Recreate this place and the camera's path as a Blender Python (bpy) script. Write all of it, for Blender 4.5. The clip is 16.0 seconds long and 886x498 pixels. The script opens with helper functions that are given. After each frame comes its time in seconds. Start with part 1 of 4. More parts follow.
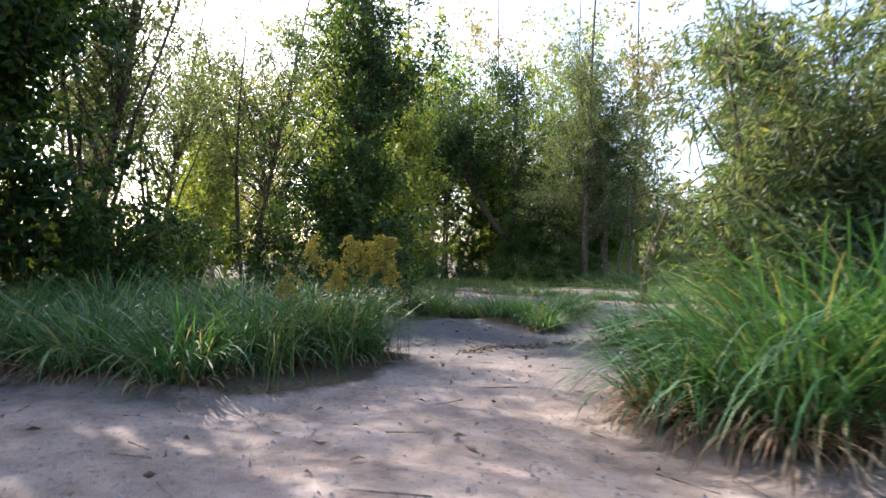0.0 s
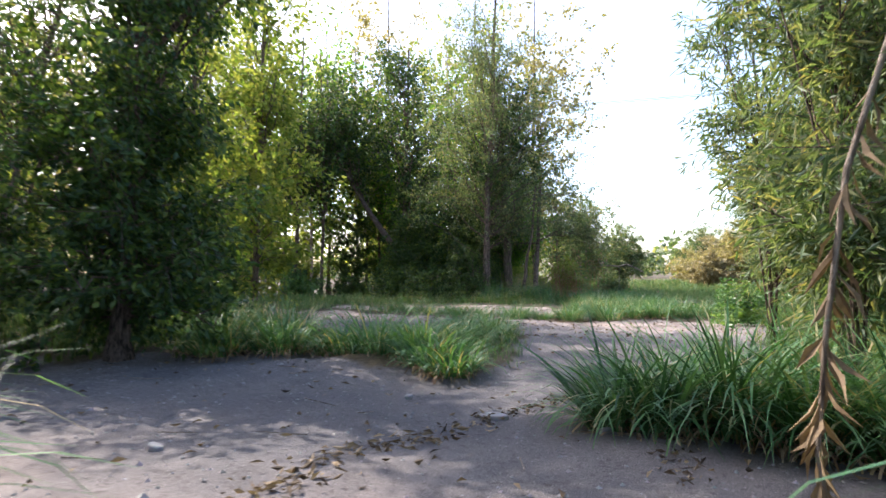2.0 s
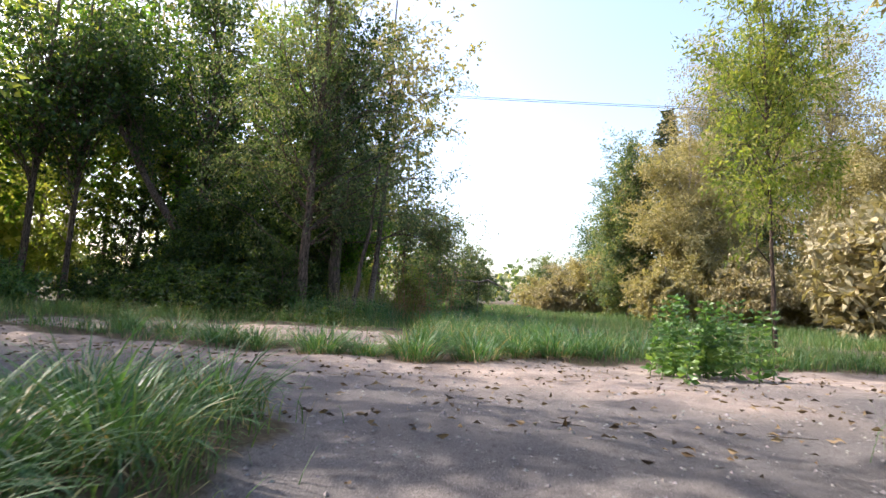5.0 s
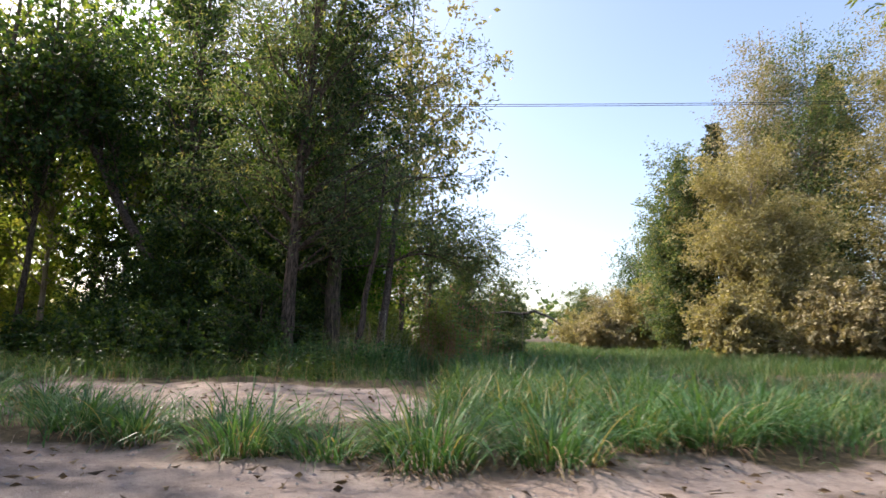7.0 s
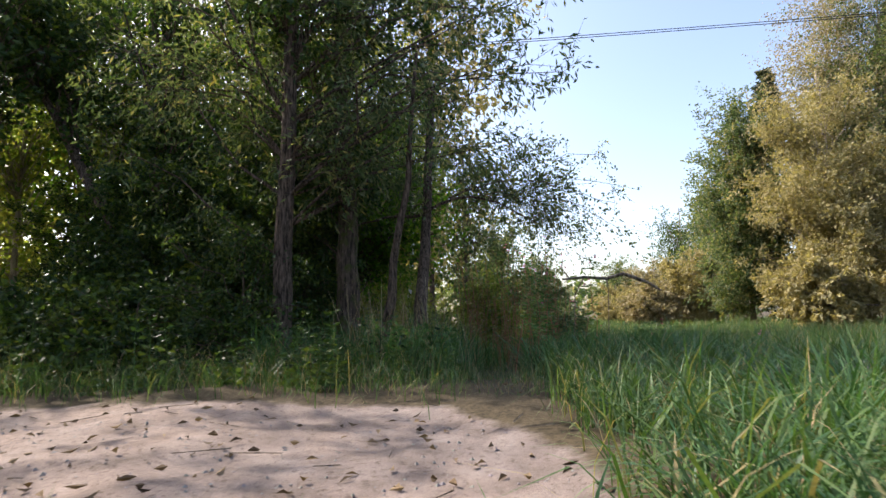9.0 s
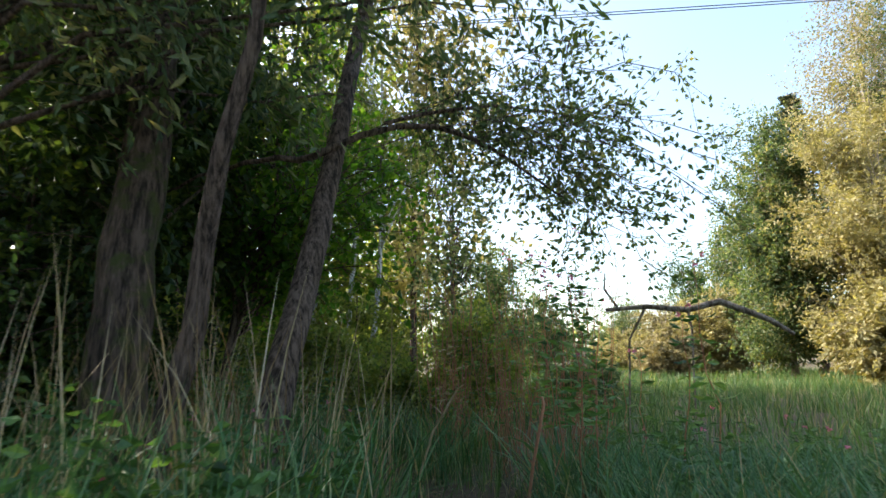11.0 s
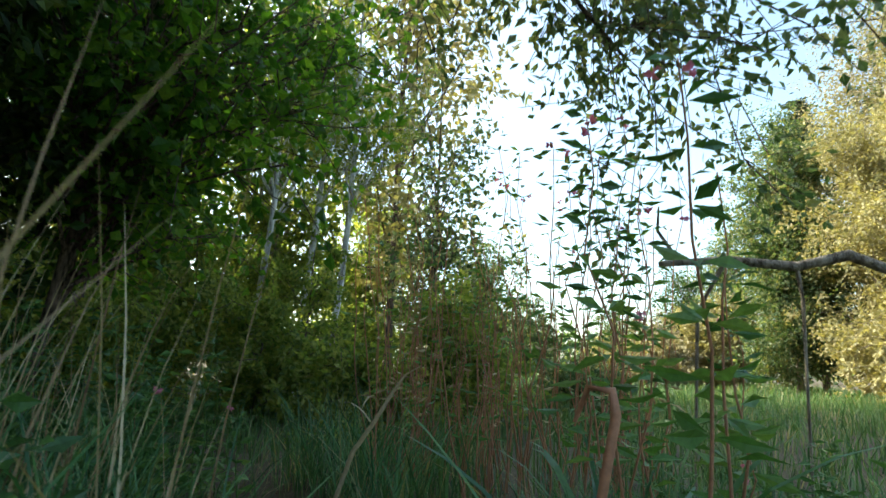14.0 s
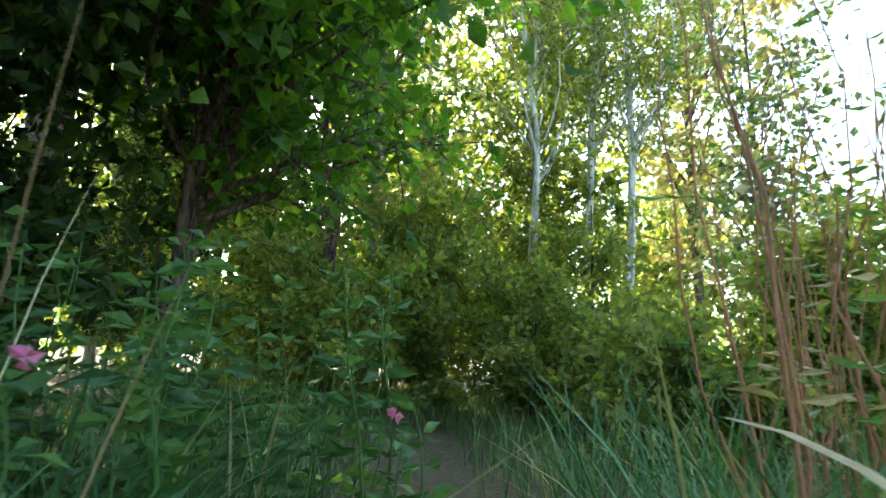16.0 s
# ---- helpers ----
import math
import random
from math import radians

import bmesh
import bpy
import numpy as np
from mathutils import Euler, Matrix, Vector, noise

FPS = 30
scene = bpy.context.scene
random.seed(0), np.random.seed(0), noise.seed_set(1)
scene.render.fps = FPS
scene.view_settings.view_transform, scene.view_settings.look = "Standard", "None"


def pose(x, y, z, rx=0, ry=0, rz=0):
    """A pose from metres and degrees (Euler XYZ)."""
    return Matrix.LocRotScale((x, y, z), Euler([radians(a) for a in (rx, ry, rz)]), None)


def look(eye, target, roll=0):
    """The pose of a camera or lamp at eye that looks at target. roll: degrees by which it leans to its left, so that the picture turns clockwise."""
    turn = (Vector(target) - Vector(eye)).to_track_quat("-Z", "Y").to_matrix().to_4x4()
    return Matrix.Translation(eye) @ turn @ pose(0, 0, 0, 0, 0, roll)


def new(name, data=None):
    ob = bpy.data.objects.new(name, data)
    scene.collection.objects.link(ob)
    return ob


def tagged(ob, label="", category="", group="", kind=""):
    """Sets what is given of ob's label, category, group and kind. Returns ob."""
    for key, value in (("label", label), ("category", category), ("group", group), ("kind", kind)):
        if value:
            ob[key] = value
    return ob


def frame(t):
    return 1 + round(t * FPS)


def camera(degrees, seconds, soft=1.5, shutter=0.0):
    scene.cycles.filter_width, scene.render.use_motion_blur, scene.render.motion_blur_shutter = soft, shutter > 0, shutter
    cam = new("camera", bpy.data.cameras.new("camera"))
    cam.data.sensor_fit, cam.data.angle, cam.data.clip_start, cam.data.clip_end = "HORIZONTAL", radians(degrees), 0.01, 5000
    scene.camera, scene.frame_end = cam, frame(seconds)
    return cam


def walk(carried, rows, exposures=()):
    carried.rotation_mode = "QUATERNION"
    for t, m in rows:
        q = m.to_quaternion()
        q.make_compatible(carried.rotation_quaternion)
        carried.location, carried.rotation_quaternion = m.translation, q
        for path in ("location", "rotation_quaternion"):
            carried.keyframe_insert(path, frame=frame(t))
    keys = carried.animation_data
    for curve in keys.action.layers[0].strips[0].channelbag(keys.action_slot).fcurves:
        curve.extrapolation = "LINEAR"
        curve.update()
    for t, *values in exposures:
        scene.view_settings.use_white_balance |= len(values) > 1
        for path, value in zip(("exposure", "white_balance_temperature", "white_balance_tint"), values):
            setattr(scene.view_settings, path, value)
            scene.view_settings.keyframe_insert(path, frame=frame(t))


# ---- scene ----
cam = camera(78.0, 16.0, soft=1.5, shutter=0.2)
PATH = [
    (0.0, pose(1.968, -13.747, 1.451, 90.70, -0.00, 28.40)),
    (0.5, pose(1.176, -12.629, 1.322, 91.00, 4.77, 30.56)),
    (1.0, pose(0.784, -11.395, 1.182, 92.70, 2.98, 30.34)),
    (1.5, pose(0.515, -10.571, 1.251, 94.30, 4.27, 22.65)),
    (2.0, pose(0.365, -9.294, 1.169, 92.49, 0.24, 17.20)),
    (2.5, pose(0.296, -8.126, 0.968, 91.58, -1.12, 13.39)),
    (3.0, pose(-0.028, -6.956, 0.924, 91.87, -2.00, 11.88)),
    (3.5, pose(-0.170, -5.919, 0.965, 92.66, -2.16, 7.97)),
    (4.0, pose(-0.207, -4.890, 0.870, 92.94, -2.11, 4.07)),
    (6.5, pose(-0.010, 0.478, 0.825, 98.74, -3.02, 0.56)),
    (7.0, pose(-0.283, 1.541, 0.801, 98.93, -1.00, 4.79)),
    (7.5, pose(-0.806, 2.651, 0.886, 99.56, 1.78, 9.41)),
    (8.0, pose(-1.115, 3.729, 0.843, 100.27, 3.29, 11.71)),
    (8.5, pose(-1.344, 4.733, 0.795, 99.40, 3.36, 10.42)),
    (9.0, pose(-1.302, 5.577, 0.685, 97.24, 1.46, 7.36)),
    (11.5, pose(-1.423, 11.694, 0.903, 103.00, -0.04, 6.77)),
    (12.0, pose(-1.522, 12.090, 0.816, 103.90, -0.33, 6.20)),
    (12.5, pose(-1.570, 12.346, 0.822, 103.70, -0.92, 6.58)),
    (13.0, pose(-1.565, 12.596, 0.824, 103.90, -1.57, 5.82)),
    (13.5, pose(-1.539, 12.966, 0.752, 103.69, -1.28, 4.96)),
    (14.0, pose(-1.421, 13.422, 0.673, 101.90, -2.12, 5.49)),
    (14.5, pose(-1.381, 13.940, 0.571, 98.83, -4.58, 8.74)),
    (15.0, pose(-1.443, 14.586, 0.486, 97.47, -5.04, 18.79)),
    (15.5, pose(-1.763, 15.204, 0.498, 98.13, -3.73, 30.03)),
    (16.0, pose(-2.146, 15.867, 0.507, 100.75, -1.26, 35.52)),
]
EXPOSURES = [(0.0, 1.75, 6250, 15), (1.5, 1.85, 6250, 15), (3.0, 2.1, 6300, 16), (4.2, 1.9, 6400, 15), (6.3, 1.38, 6700, 16), (7.5, 1.25, 6700, 16), (9.2, 1.35, 6700, 16), (11.5, 1.95, 6800, 3), (13.5, 2.05, 6700, -3), (14.5, 1.9, 6700, -6), (15.0, 2.0, 6800, -8), (15.5, 2.75, 6900, -9), (16.0, 3.3, 6800, -6)]
walk(cam, PATH, EXPOSURES)

# ---- world, sun ----
SUN_AZ, SUN_EL = 68.0, 41.0  # degrees to the left of +y, and above the horizon
world = bpy.data.worlds.new("sky")
scene.world = world
world.use_nodes = True
wn = world.node_tree.nodes
sky = wn.new("ShaderNodeTexSky")
sky.sky_type = "NISHITA"
sky.sun_disc = False
sky.sun_elevation = radians(SUN_EL)
sky.sun_rotation = radians(-SUN_AZ)
sky.dust_density = 2.5
wn["Background"].inputs["Strength"].default_value = 0.15
world.node_tree.links.new(sky.outputs[0], wn["Background"].inputs["Color"])
lamp = bpy.data.lights.new("sun", "SUN")
lamp.energy, lamp.angle, lamp.color = 3.2, radians(0.5), (1.0, 0.93, 0.82)
sun = new("sun", lamp)
sun.matrix_world = look((-60 * math.sin(radians(SUN_AZ)), 60 * math.cos(radians(SUN_AZ)), 60 * math.tan(radians(SUN_EL))), (0, 0, 0))

rng = np.random.default_rng(7)


# ---- materials ----
def material(name):
    m = bpy.data.materials.new(name)
    m.use_nodes = True
    t = m.node_tree
    t.nodes.clear()
    return m, t, t.nodes.new("ShaderNodeOutputMaterial")


def ramp(t, stops):
    n = t.nodes.new("ShaderNodeValToRGB")
    e = n.color_ramp.elements
    while len(e) < len(stops):
        e.new(0.5)
    for k, (p, c) in enumerate(stops):
        e[k].position, e[k].color = p, (*c, 1)
    return n


def noise_at(t, scale, detail=4, rough=0.6, stretch=None):
    co = t.nodes.new("ShaderNodeTexCoord")
    n = t.nodes.new("ShaderNodeTexNoise")
    n.inputs["Scale"].default_value, n.inputs["Detail"].default_value, n.inputs["Roughness"].default_value = scale, detail, rough
    if stretch:
        mp = t.nodes.new("ShaderNodeMapping")
        mp.inputs["Scale"].default_value = stretch
        t.links.new(co.outputs["Object"], mp.inputs[0])
        t.links.new(mp.outputs[0], n.inputs["Vector"])
    else:
        t.links.new(co.outputs["Object"], n.inputs["Vector"])
    return n


def mixed(t, kind, fac, a, b):
    n = t.nodes.new("ShaderNodeMix")
    n.data_type, n.blend_type = "RGBA", kind
    for sock, v in ((n.inputs[0], fac), (n.inputs[6], a), (n.inputs[7], b)):
        if isinstance(v, (int, float)):
            sock.default_value = v
        elif isinstance(v, tuple):
            sock.default_value = (*v, 1)
        else:
            t.links.new(v, sock)
    return n.outputs[2]


def leafy(name, stops, through_light=0.45, rough=0.5, patch=0.35, gloss=0.35):
    """Leaf or blade: each one takes its own colour; light shines through it."""
    m, t, out = material(name)
    g = t.nodes.new("ShaderNodeNewGeometry")
    n = noise_at(t, 0.9, 3)
    add = t.nodes.new("ShaderNodeMath")
    add.operation = "MULTIPLY_ADD"
    add.inputs[1].default_value = patch * 2
    sub = t.nodes.new("ShaderNodeMath")
    sub.operation = "MULTIPLY_ADD"
    sub.inputs[1].default_value, sub.inputs[2].default_value = 1.0, -patch
    t.links.new(g.outputs["Random Per Island"], sub.inputs[0])
    t.links.new(n.outputs["Fac"], add.inputs[0])
    t.links.new(sub.outputs[0], add.inputs[2])
    r = ramp(t, stops)
    t.links.new(add.outputs[0], r.inputs[0])
    fine = noise_at(t, 60, 3)
    shade = ramp(t, [(0.3, (0.75, 0.75, 0.75)), (0.7, (1.15, 1.15, 1.1))])
    t.links.new(fine.outputs["Fac"], shade.inputs[0])
    col = mixed(t, "MULTIPLY", 1.0, r.outputs[0], shade.outputs[0])
    p = t.nodes.new("ShaderNodeBsdfPrincipled")
    p.inputs["Roughness"].default_value = rough
    p.inputs["Specular IOR Level"].default_value = gloss
    t.links.new(col, p.inputs["Base Color"])
    tr = t.nodes.new("ShaderNodeBsdfTranslucent")
    warm = mixed(t, "MULTIPLY", 1.0, col, (1.35, 1.3, 0.55))
    t.links.new(warm, tr.inputs["Color"])
    mx = t.nodes.new("ShaderNodeMixShader")
    mx.inputs[0].default_value = through_light
    t.links.new(p.outputs[0], mx.inputs[1])
    t.links.new(tr.outputs[0], mx.inputs[2])
    t.links.new(mx.outputs[0], out.inputs[0])
    return m


def bark(name, dark, light, moss=None, scale=9.0):
    m, t, out = material(name)
    n = noise_at(t, scale, 8, 0.7, (1, 1, 0.16))
    w = noise_at(t, scale * 0.25, 3)
    r = ramp(t, [(0.40, dark), (0.60, light)])
    t.links.new(n.outputs["Fac"], r.inputs[0])
    col = r.outputs[0]
    if moss:
        f = ramp(t, [(0.48, (0, 0, 0)), (0.62, (1, 1, 1))])
        t.links.new(w.outputs["Fac"], f.inputs[0])
        col = mixed(t, "MIX", f.outputs[0], col, moss)
    p = t.nodes.new("ShaderNodeBsdfPrincipled")
    p.inputs["Roughness"].default_value = 0.9
    p.inputs["Specular IOR Level"].default_value = 0.2
    b = t.nodes.new("ShaderNodeBump")
    b.inputs["Strength"].default_value, b.inputs["Distance"].default_value = 1.0, 0.05
    t.links.new(n.outputs["Fac"], b.inputs["Height"])
    t.links.new(col, p.inputs["Base Color"])
    t.links.new(b.outputs[0], p.inputs["Normal"])
    t.links.new(p.outputs[0], out.inputs[0])
    return m


def plain(name, color, rough=0.7, metal=0.0):
    m, t, out = material(name)
    p = t.nodes.new("ShaderNodeBsdfPrincipled")
    n = noise_at(t, 25, 4)
    c = mixed(t, "MULTIPLY", 0.5, color, n.outputs["Color"])
    t.links.new(c, p.inputs["Base Color"])
    p.inputs["Roughness"].default_value, p.inputs["Metallic"].default_value = rough, metal
    t.links.new(p.outputs[0], out.inputs[0])
    return m


def soil_and_sand():
    """Ground: pale trodden sand where the attribute 'trodden' is high, dark humus with litter elsewhere."""
    m, t, out = material("ground")
    a = t.nodes.new("ShaderNodeAttribute")
    a.attribute_name = "trodden"
    broad, mid, fine, grit = noise_at(t, 0.35, 4), noise_at(t, 2.2, 6, 0.65), noise_at(t, 22, 6, 0.7), noise_at(t, 140, 3, 0.7)
    sand = ramp(t, [(0.30, (0.19, 0.155, 0.13)), (0.5, (0.32, 0.265, 0.23)), (0.72, (0.44, 0.38, 0.335))])
    t.links.new(mid.outputs["Fac"], sand.inputs[0])
    gritty = ramp(t, [(0.33, (0.55, 0.55, 0.56)), (0.5, (1.0, 1.0, 1.0)), (0.68, (1.3, 1.28, 1.25))])
    t.links.new(grit.outputs["Fac"], gritty.inputs[0])
    s1 = mixed(t, "MULTIPLY", 0.8, sand.outputs[0], gritty.outputs[0])
    spots = ramp(t, [(0.36, (0.5, 0.47, 0.44)), (0.46, (1, 1, 1))])
    t.links.new(fine.outputs["Fac"], spots.inputs[0])
    s2 = mixed(t, "MULTIPLY", 0.75, s1, spots.outputs[0])
    damp = ramp(t, [(0.4, (0.72, 0.72, 0.75)), (0.6, (1.05, 1.0, 0.97))])
    t.links.new(broad.outputs["Fac"], damp.inputs[0])
    s3 = mixed(t, "MULTIPLY", 1.0, s2, damp.outputs[0])
    ga = t.nodes.new("ShaderNodeAttribute")
    ga.attribute_name = "gravel"
    grey = ramp(t, [(0.32, (0.05, 0.049, 0.051)), (0.5, (0.11, 0.106, 0.105)), (0.70, (0.32, 0.31, 0.305))])
    t.links.new(grit.outputs["Fac"], grey.inputs[0])
    g2 = mixed(t, "MULTIPLY", 0.8, grey.outputs[0], spots.outputs[0])
    g3 = mixed(t, "MULTIPLY", 0.9, g2, damp.outputs[0])
    s3 = mixed(t, "MIX", ga.outputs["Fac"], s3, g3)
    soil = ramp(t, [(0.3, (0.035, 0.028, 0.018)), (0.55, (0.10, 0.08, 0.05)), (0.75, (0.17, 0.135, 0.085))])
    t.links.new(fine.outputs["Fac"], soil.inputs[0])
    edge = t.nodes.new("ShaderNodeMath")
    edge.operation = "MULTIPLY_ADD"
    edge.inputs[1].default_value = 0.7
    t.links.new(mid.outputs["Fac"], edge.inputs[0])
    t.links.new(a.outputs["Fac"], edge.inputs[2])
    f = ramp(t, [(0.72, (0, 0, 0)), (0.95, (1, 1, 1))])
    t.links.new(edge.outputs[0], f.inputs[0])
    col = mixed(t, "MIX", f.outputs[0], soil.outputs[0], s3)
    p = t.nodes.new("ShaderNodeBsdfPrincipled")
    p.inputs["Roughness"].default_value = 0.95
    p.inputs["Specular IOR Level"].default_value = 0.15
    t.links.new(col, p.inputs["Base Color"])
    h = mixed(t, "ADD", 0.5, fine.outputs["Fac"], grit.outputs["Fac"])
    b = t.nodes.new("ShaderNodeBump")
    b.inputs["Strength"].default_value, b.inputs["Distance"].default_value = 0.7, 0.02
    t.links.new(h, b.inputs["Height"])
    t.links.new(b.outputs[0], p.inputs["Normal"])
    t.links.new(p.outputs[0], out.inputs[0])
    return m


GROUND = soil_and_sand()
GRASS = leafy("grass", [(0.0, (0.038, 0.09, 0.033)), (0.45, (0.08, 0.165, 0.048)), (0.85, (0.145, 0.225, 0.08)), (1.0, (0.36, 0.30, 0.16))], 0.35, 0.5, 0.4, 0.35)
SEDGE = leafy("sedge", [(0.0, (0.035, 0.10, 0.045)), (0.5, (0.07, 0.18, 0.06)), (0.88, (0.13, 0.24, 0.10)), (1.0, (0.40, 0.31, 0.17))], 0.35, 0.48, 0.15, 0.4)
STRAW = leafy("straw", [(0.0, (0.20, 0.12, 0.065)), (0.5, (0.38, 0.28, 0.16)), (1.0, (0.58, 0.48, 0.32))], 0.2, 0.7, 0.2)
WITHERED = leafy("withered_blade", [(0.0, (0.11, 0.06, 0.035)), (0.5, (0.27, 0.17, 0.10)), (1.0, (0.50, 0.38, 0.25))], 0.15, 0.75, 0.2)
WILLOW = leafy("willow_leaf", [(0.0, (0.055, 0.095, 0.046)), (0.5, (0.115, 0.17, 0.08)), (0.85, (0.21, 0.245, 0.14)), (1.0, (0.32, 0.29, 0.12))], 0.5, 0.5, 0.3)
DARKLEAF = leafy("alder_leaf", [(0.0, (0.018, 0.045, 0.014)), (0.6, (0.05, 0.10, 0.025)), (1.0, (0.13, 0.18, 0.035))], 0.4, 0.45, 0.3)
MAPLE = leafy("maple_leaf", [(0.0, (0.045, 0.12, 0.02)), (0.6, (0.10, 0.22, 0.03)), (1.0, (0.20, 0.34, 0.05))], 0.65, 0.4, 0.25)
LIME = leafy("lime_leaf", [(0.0, (0.10, 0.16, 0.04)), (0.5, (0.20, 0.26, 0.065)), (1.0, (0.34, 0.345, 0.11))], 0.65, 0.5, 0.3)
YELLOW = leafy("yellow_leaf", [(0.0, (0.25, 0.225, 0.11)), (0.5, (0.34, 0.30, 0.15)), (1.0, (0.43, 0.375, 0.205))], 0.35, 0.55, 0.35)
OCHRE = leafy("ochre_leaf", [(0.0, (0.23, 0.205, 0.115)), (0.5, (0.32, 0.275, 0.16)), (1.0, (0.42, 0.355, 0.22))], 0.25, 0.6, 0.35)
SPRUCE = leafy("spruce_needles", [(0.0, (0.045, 0.07, 0.045)), (1.0, (0.12, 0.14, 0.085))], 0.15, 0.6, 0.3)
NETTLE = leafy("nettle_leaf", [(0.0, (0.045, 0.11, 0.035)), (0.6, (0.10, 0.21, 0.055)), (1.0, (0.20, 0.30, 0.09))], 0.4, 0.42, 0.2, 0.5)
GOLD = leafy("goldenrod_flower", [(0.0, (0.28, 0.23, 0.045)), (1.0, (0.48, 0.40, 0.11))], 0.3, 0.8)
PINK = leafy("pink_flower", [(0.0, (0.55, 0.12, 0.32)), (1.0, (0.75, 0.28, 0.50))], 0.4, 0.6)
REDSTEM = leafy("red_stem", [(0.0, (0.22, 0.09, 0.055)), (0.6, (0.40, 0.18, 0.10)), (1.0, (0.50, 0.32, 0.19))], 0.15, 0.5)
DRYLEAF = leafy("dry_leaf", [(0.0, (0.04, 0.028, 0.018)), (0.5, (0.13, 0.085, 0.045)), (1.0, (0.34, 0.25, 0.15))], 0.1, 0.8, 0.1)
BARK = bark("grey_bark", (0.03, 0.021, 0.015), (0.21, 0.15, 0.115), None, 34.0)
MOSSBARK = bark("mossy_bark", (0.03, 0.022, 0.016), (0.17, 0.12, 0.09), (0.075, 0.085, 0.025), 26.0)
PALEBARK = bark("pale_bark", (0.16, 0.12, 0.09), (0.42, 0.36, 0.30), None)
BIRCH = bark("birch_bark", (0.20, 0.18, 0.15), (0.72, 0.68, 0.60), None, 6.0)
WIRE = plain("wire", (0.03, 0.03, 0.035), 0.5, 0.3)
STONE = plain("stone", (0.33, 0.31, 0.295), 0.9)
DEADWOOD = bark("dead_wood", (0.10, 0.075, 0.055), (0.34, 0.28, 0.22), None, 14.0)


# ---- mesh building ----
class Mesh:
    """Collects quads; two equal last corners make a triangle."""

    def __init__(self):
        self.v, self.f, self.n = [], [], 0

    def add(self, v, f):
        v = np.asarray(v, float).reshape(-1, 3)
        self.f.append(np.asarray(f, int).reshape(-1, 4) + self.n)
        self.v.append(v)
        self.n += len(v)

    def data(self, name, mat, smooth=False):
        me = bpy.data.meshes.new(name)
        v = np.concatenate(self.v)
        f = np.concatenate(self.f)
        me.vertices.add(len(v))
        me.vertices.foreach_set("co", v.astype(np.float32).ravel())
        me.loops.add(f.size)
        me.loops.foreach_set("vertex_index", f.astype(np.int32).ravel())
        me.polygons.add(len(f))
        me.polygons.foreach_set("loop_start", np.arange(0, f.size, 4, dtype=np.int32))
        me.polygons.foreach_set("use_smooth", np.full(len(f), smooth))
        me.materials.append(mat)
        me.update()
        me.validate()
        return me


def part(name, mesh, mat, parent=None, label="", smooth=False):
    ob = new(name, mesh.data(name, mat, smooth))
    ob.parent = parent
    return tagged(ob, label)


def thing(name, x, y, z, label, category, group="", kind=""):
    ob = new(name)
    ob.empty_display_size = 0.2
    ob.matrix_world = pose(x, y, z)
    return tagged(ob, label, category, group, kind)


def tube(mesh, pts, radii, sides=7):
    """A tapered round tube along a line of points."""
    pts = np.asarray(pts, float)
    n = len(pts)
    d = np.gradient(pts, axis=0)
    d /= np.linalg.norm(d, axis=1, keepdims=True) + 1e-9
    ref = np.array([1.0, 0.2, 0.1]) if abs(d[0][0]) < 0.8 else np.array([0.1, 1.0, 0.2])
    u = np.cross(d, ref)
    u /= np.linalg.norm(u, axis=1, keepdims=True)
    w = np.cross(d, u)
    a = np.arange(sides) * 2 * np.pi / sides
    r = np.asarray(radii, float)[:, None, None]
    v = pts[:, None, :] + r * (np.cos(a)[None, :, None] * u[:, None, :] + np.sin(a)[None, :, None] * w[:, None, :])
    i, j = np.meshgrid(np.arange(n - 1), np.arange(sides), indexing="ij")
    k = (j + 1) % sides
    f = np.stack([i * sides + j, i * sides + k, (i + 1) * sides + k, (i + 1) * sides + j], -1).reshape(-1, 4)
    mesh.add(v.reshape(-1, 3), f)


def unit(v):
    return v / (np.linalg.norm(v, axis=-1, keepdims=True) + 1e-9)


def leaves(mesh, at, way, length, width, fold=0.25, r=rng):
    """Pointed leaves: each is two quads folded along its midrib, at its own turn."""
    n = len(at)
    way = unit(way)
    side = unit(np.cross(way, r.normal(size=(n, 3))))
    up = np.cross(side, way)
    L, W = np.broadcast_to(length, n)[:, None], np.broadcast_to(width, n)[:, None]
    b = at
    tip = at + way * L - up * L * 0.12
    m1 = at + way * L * 0.5
    lo, ro = m1 + side * W * 0.5 + up * W * fold, m1 - side * W * 0.5 + up * W * fold
    v = np.stack([b, lo, tip, ro, m1], 1).reshape(-1, 3)
    k = np.arange(n)[:, None] * 5
    f = np.concatenate([k + [[0, 4, 2, 1]], k + [[0, 3, 2, 4]]], 1).reshape(-1, 4)
    mesh.add(v, f)


def small_leaves(mesh, at, way, length, width, r=rng):
    """Small pointed leaves, one bent quad each."""
    n = len(at)
    way = unit(way)
    side = unit(np.cross(way, r.normal(size=(n, 3))))
    up = np.cross(side, way)
    L, W = np.broadcast_to(length, n)[:, None], np.broadcast_to(width, n)[:, None]
    mid = at + way * L * 0.45
    v = np.stack([at, mid + side * W / 2 + up * W * 0.2, at + way * L, mid - side * W / 2 + up * W * 0.2], 1).reshape(-1, 3)
    mesh.add(v, np.arange(n * 4).reshape(-1, 4))


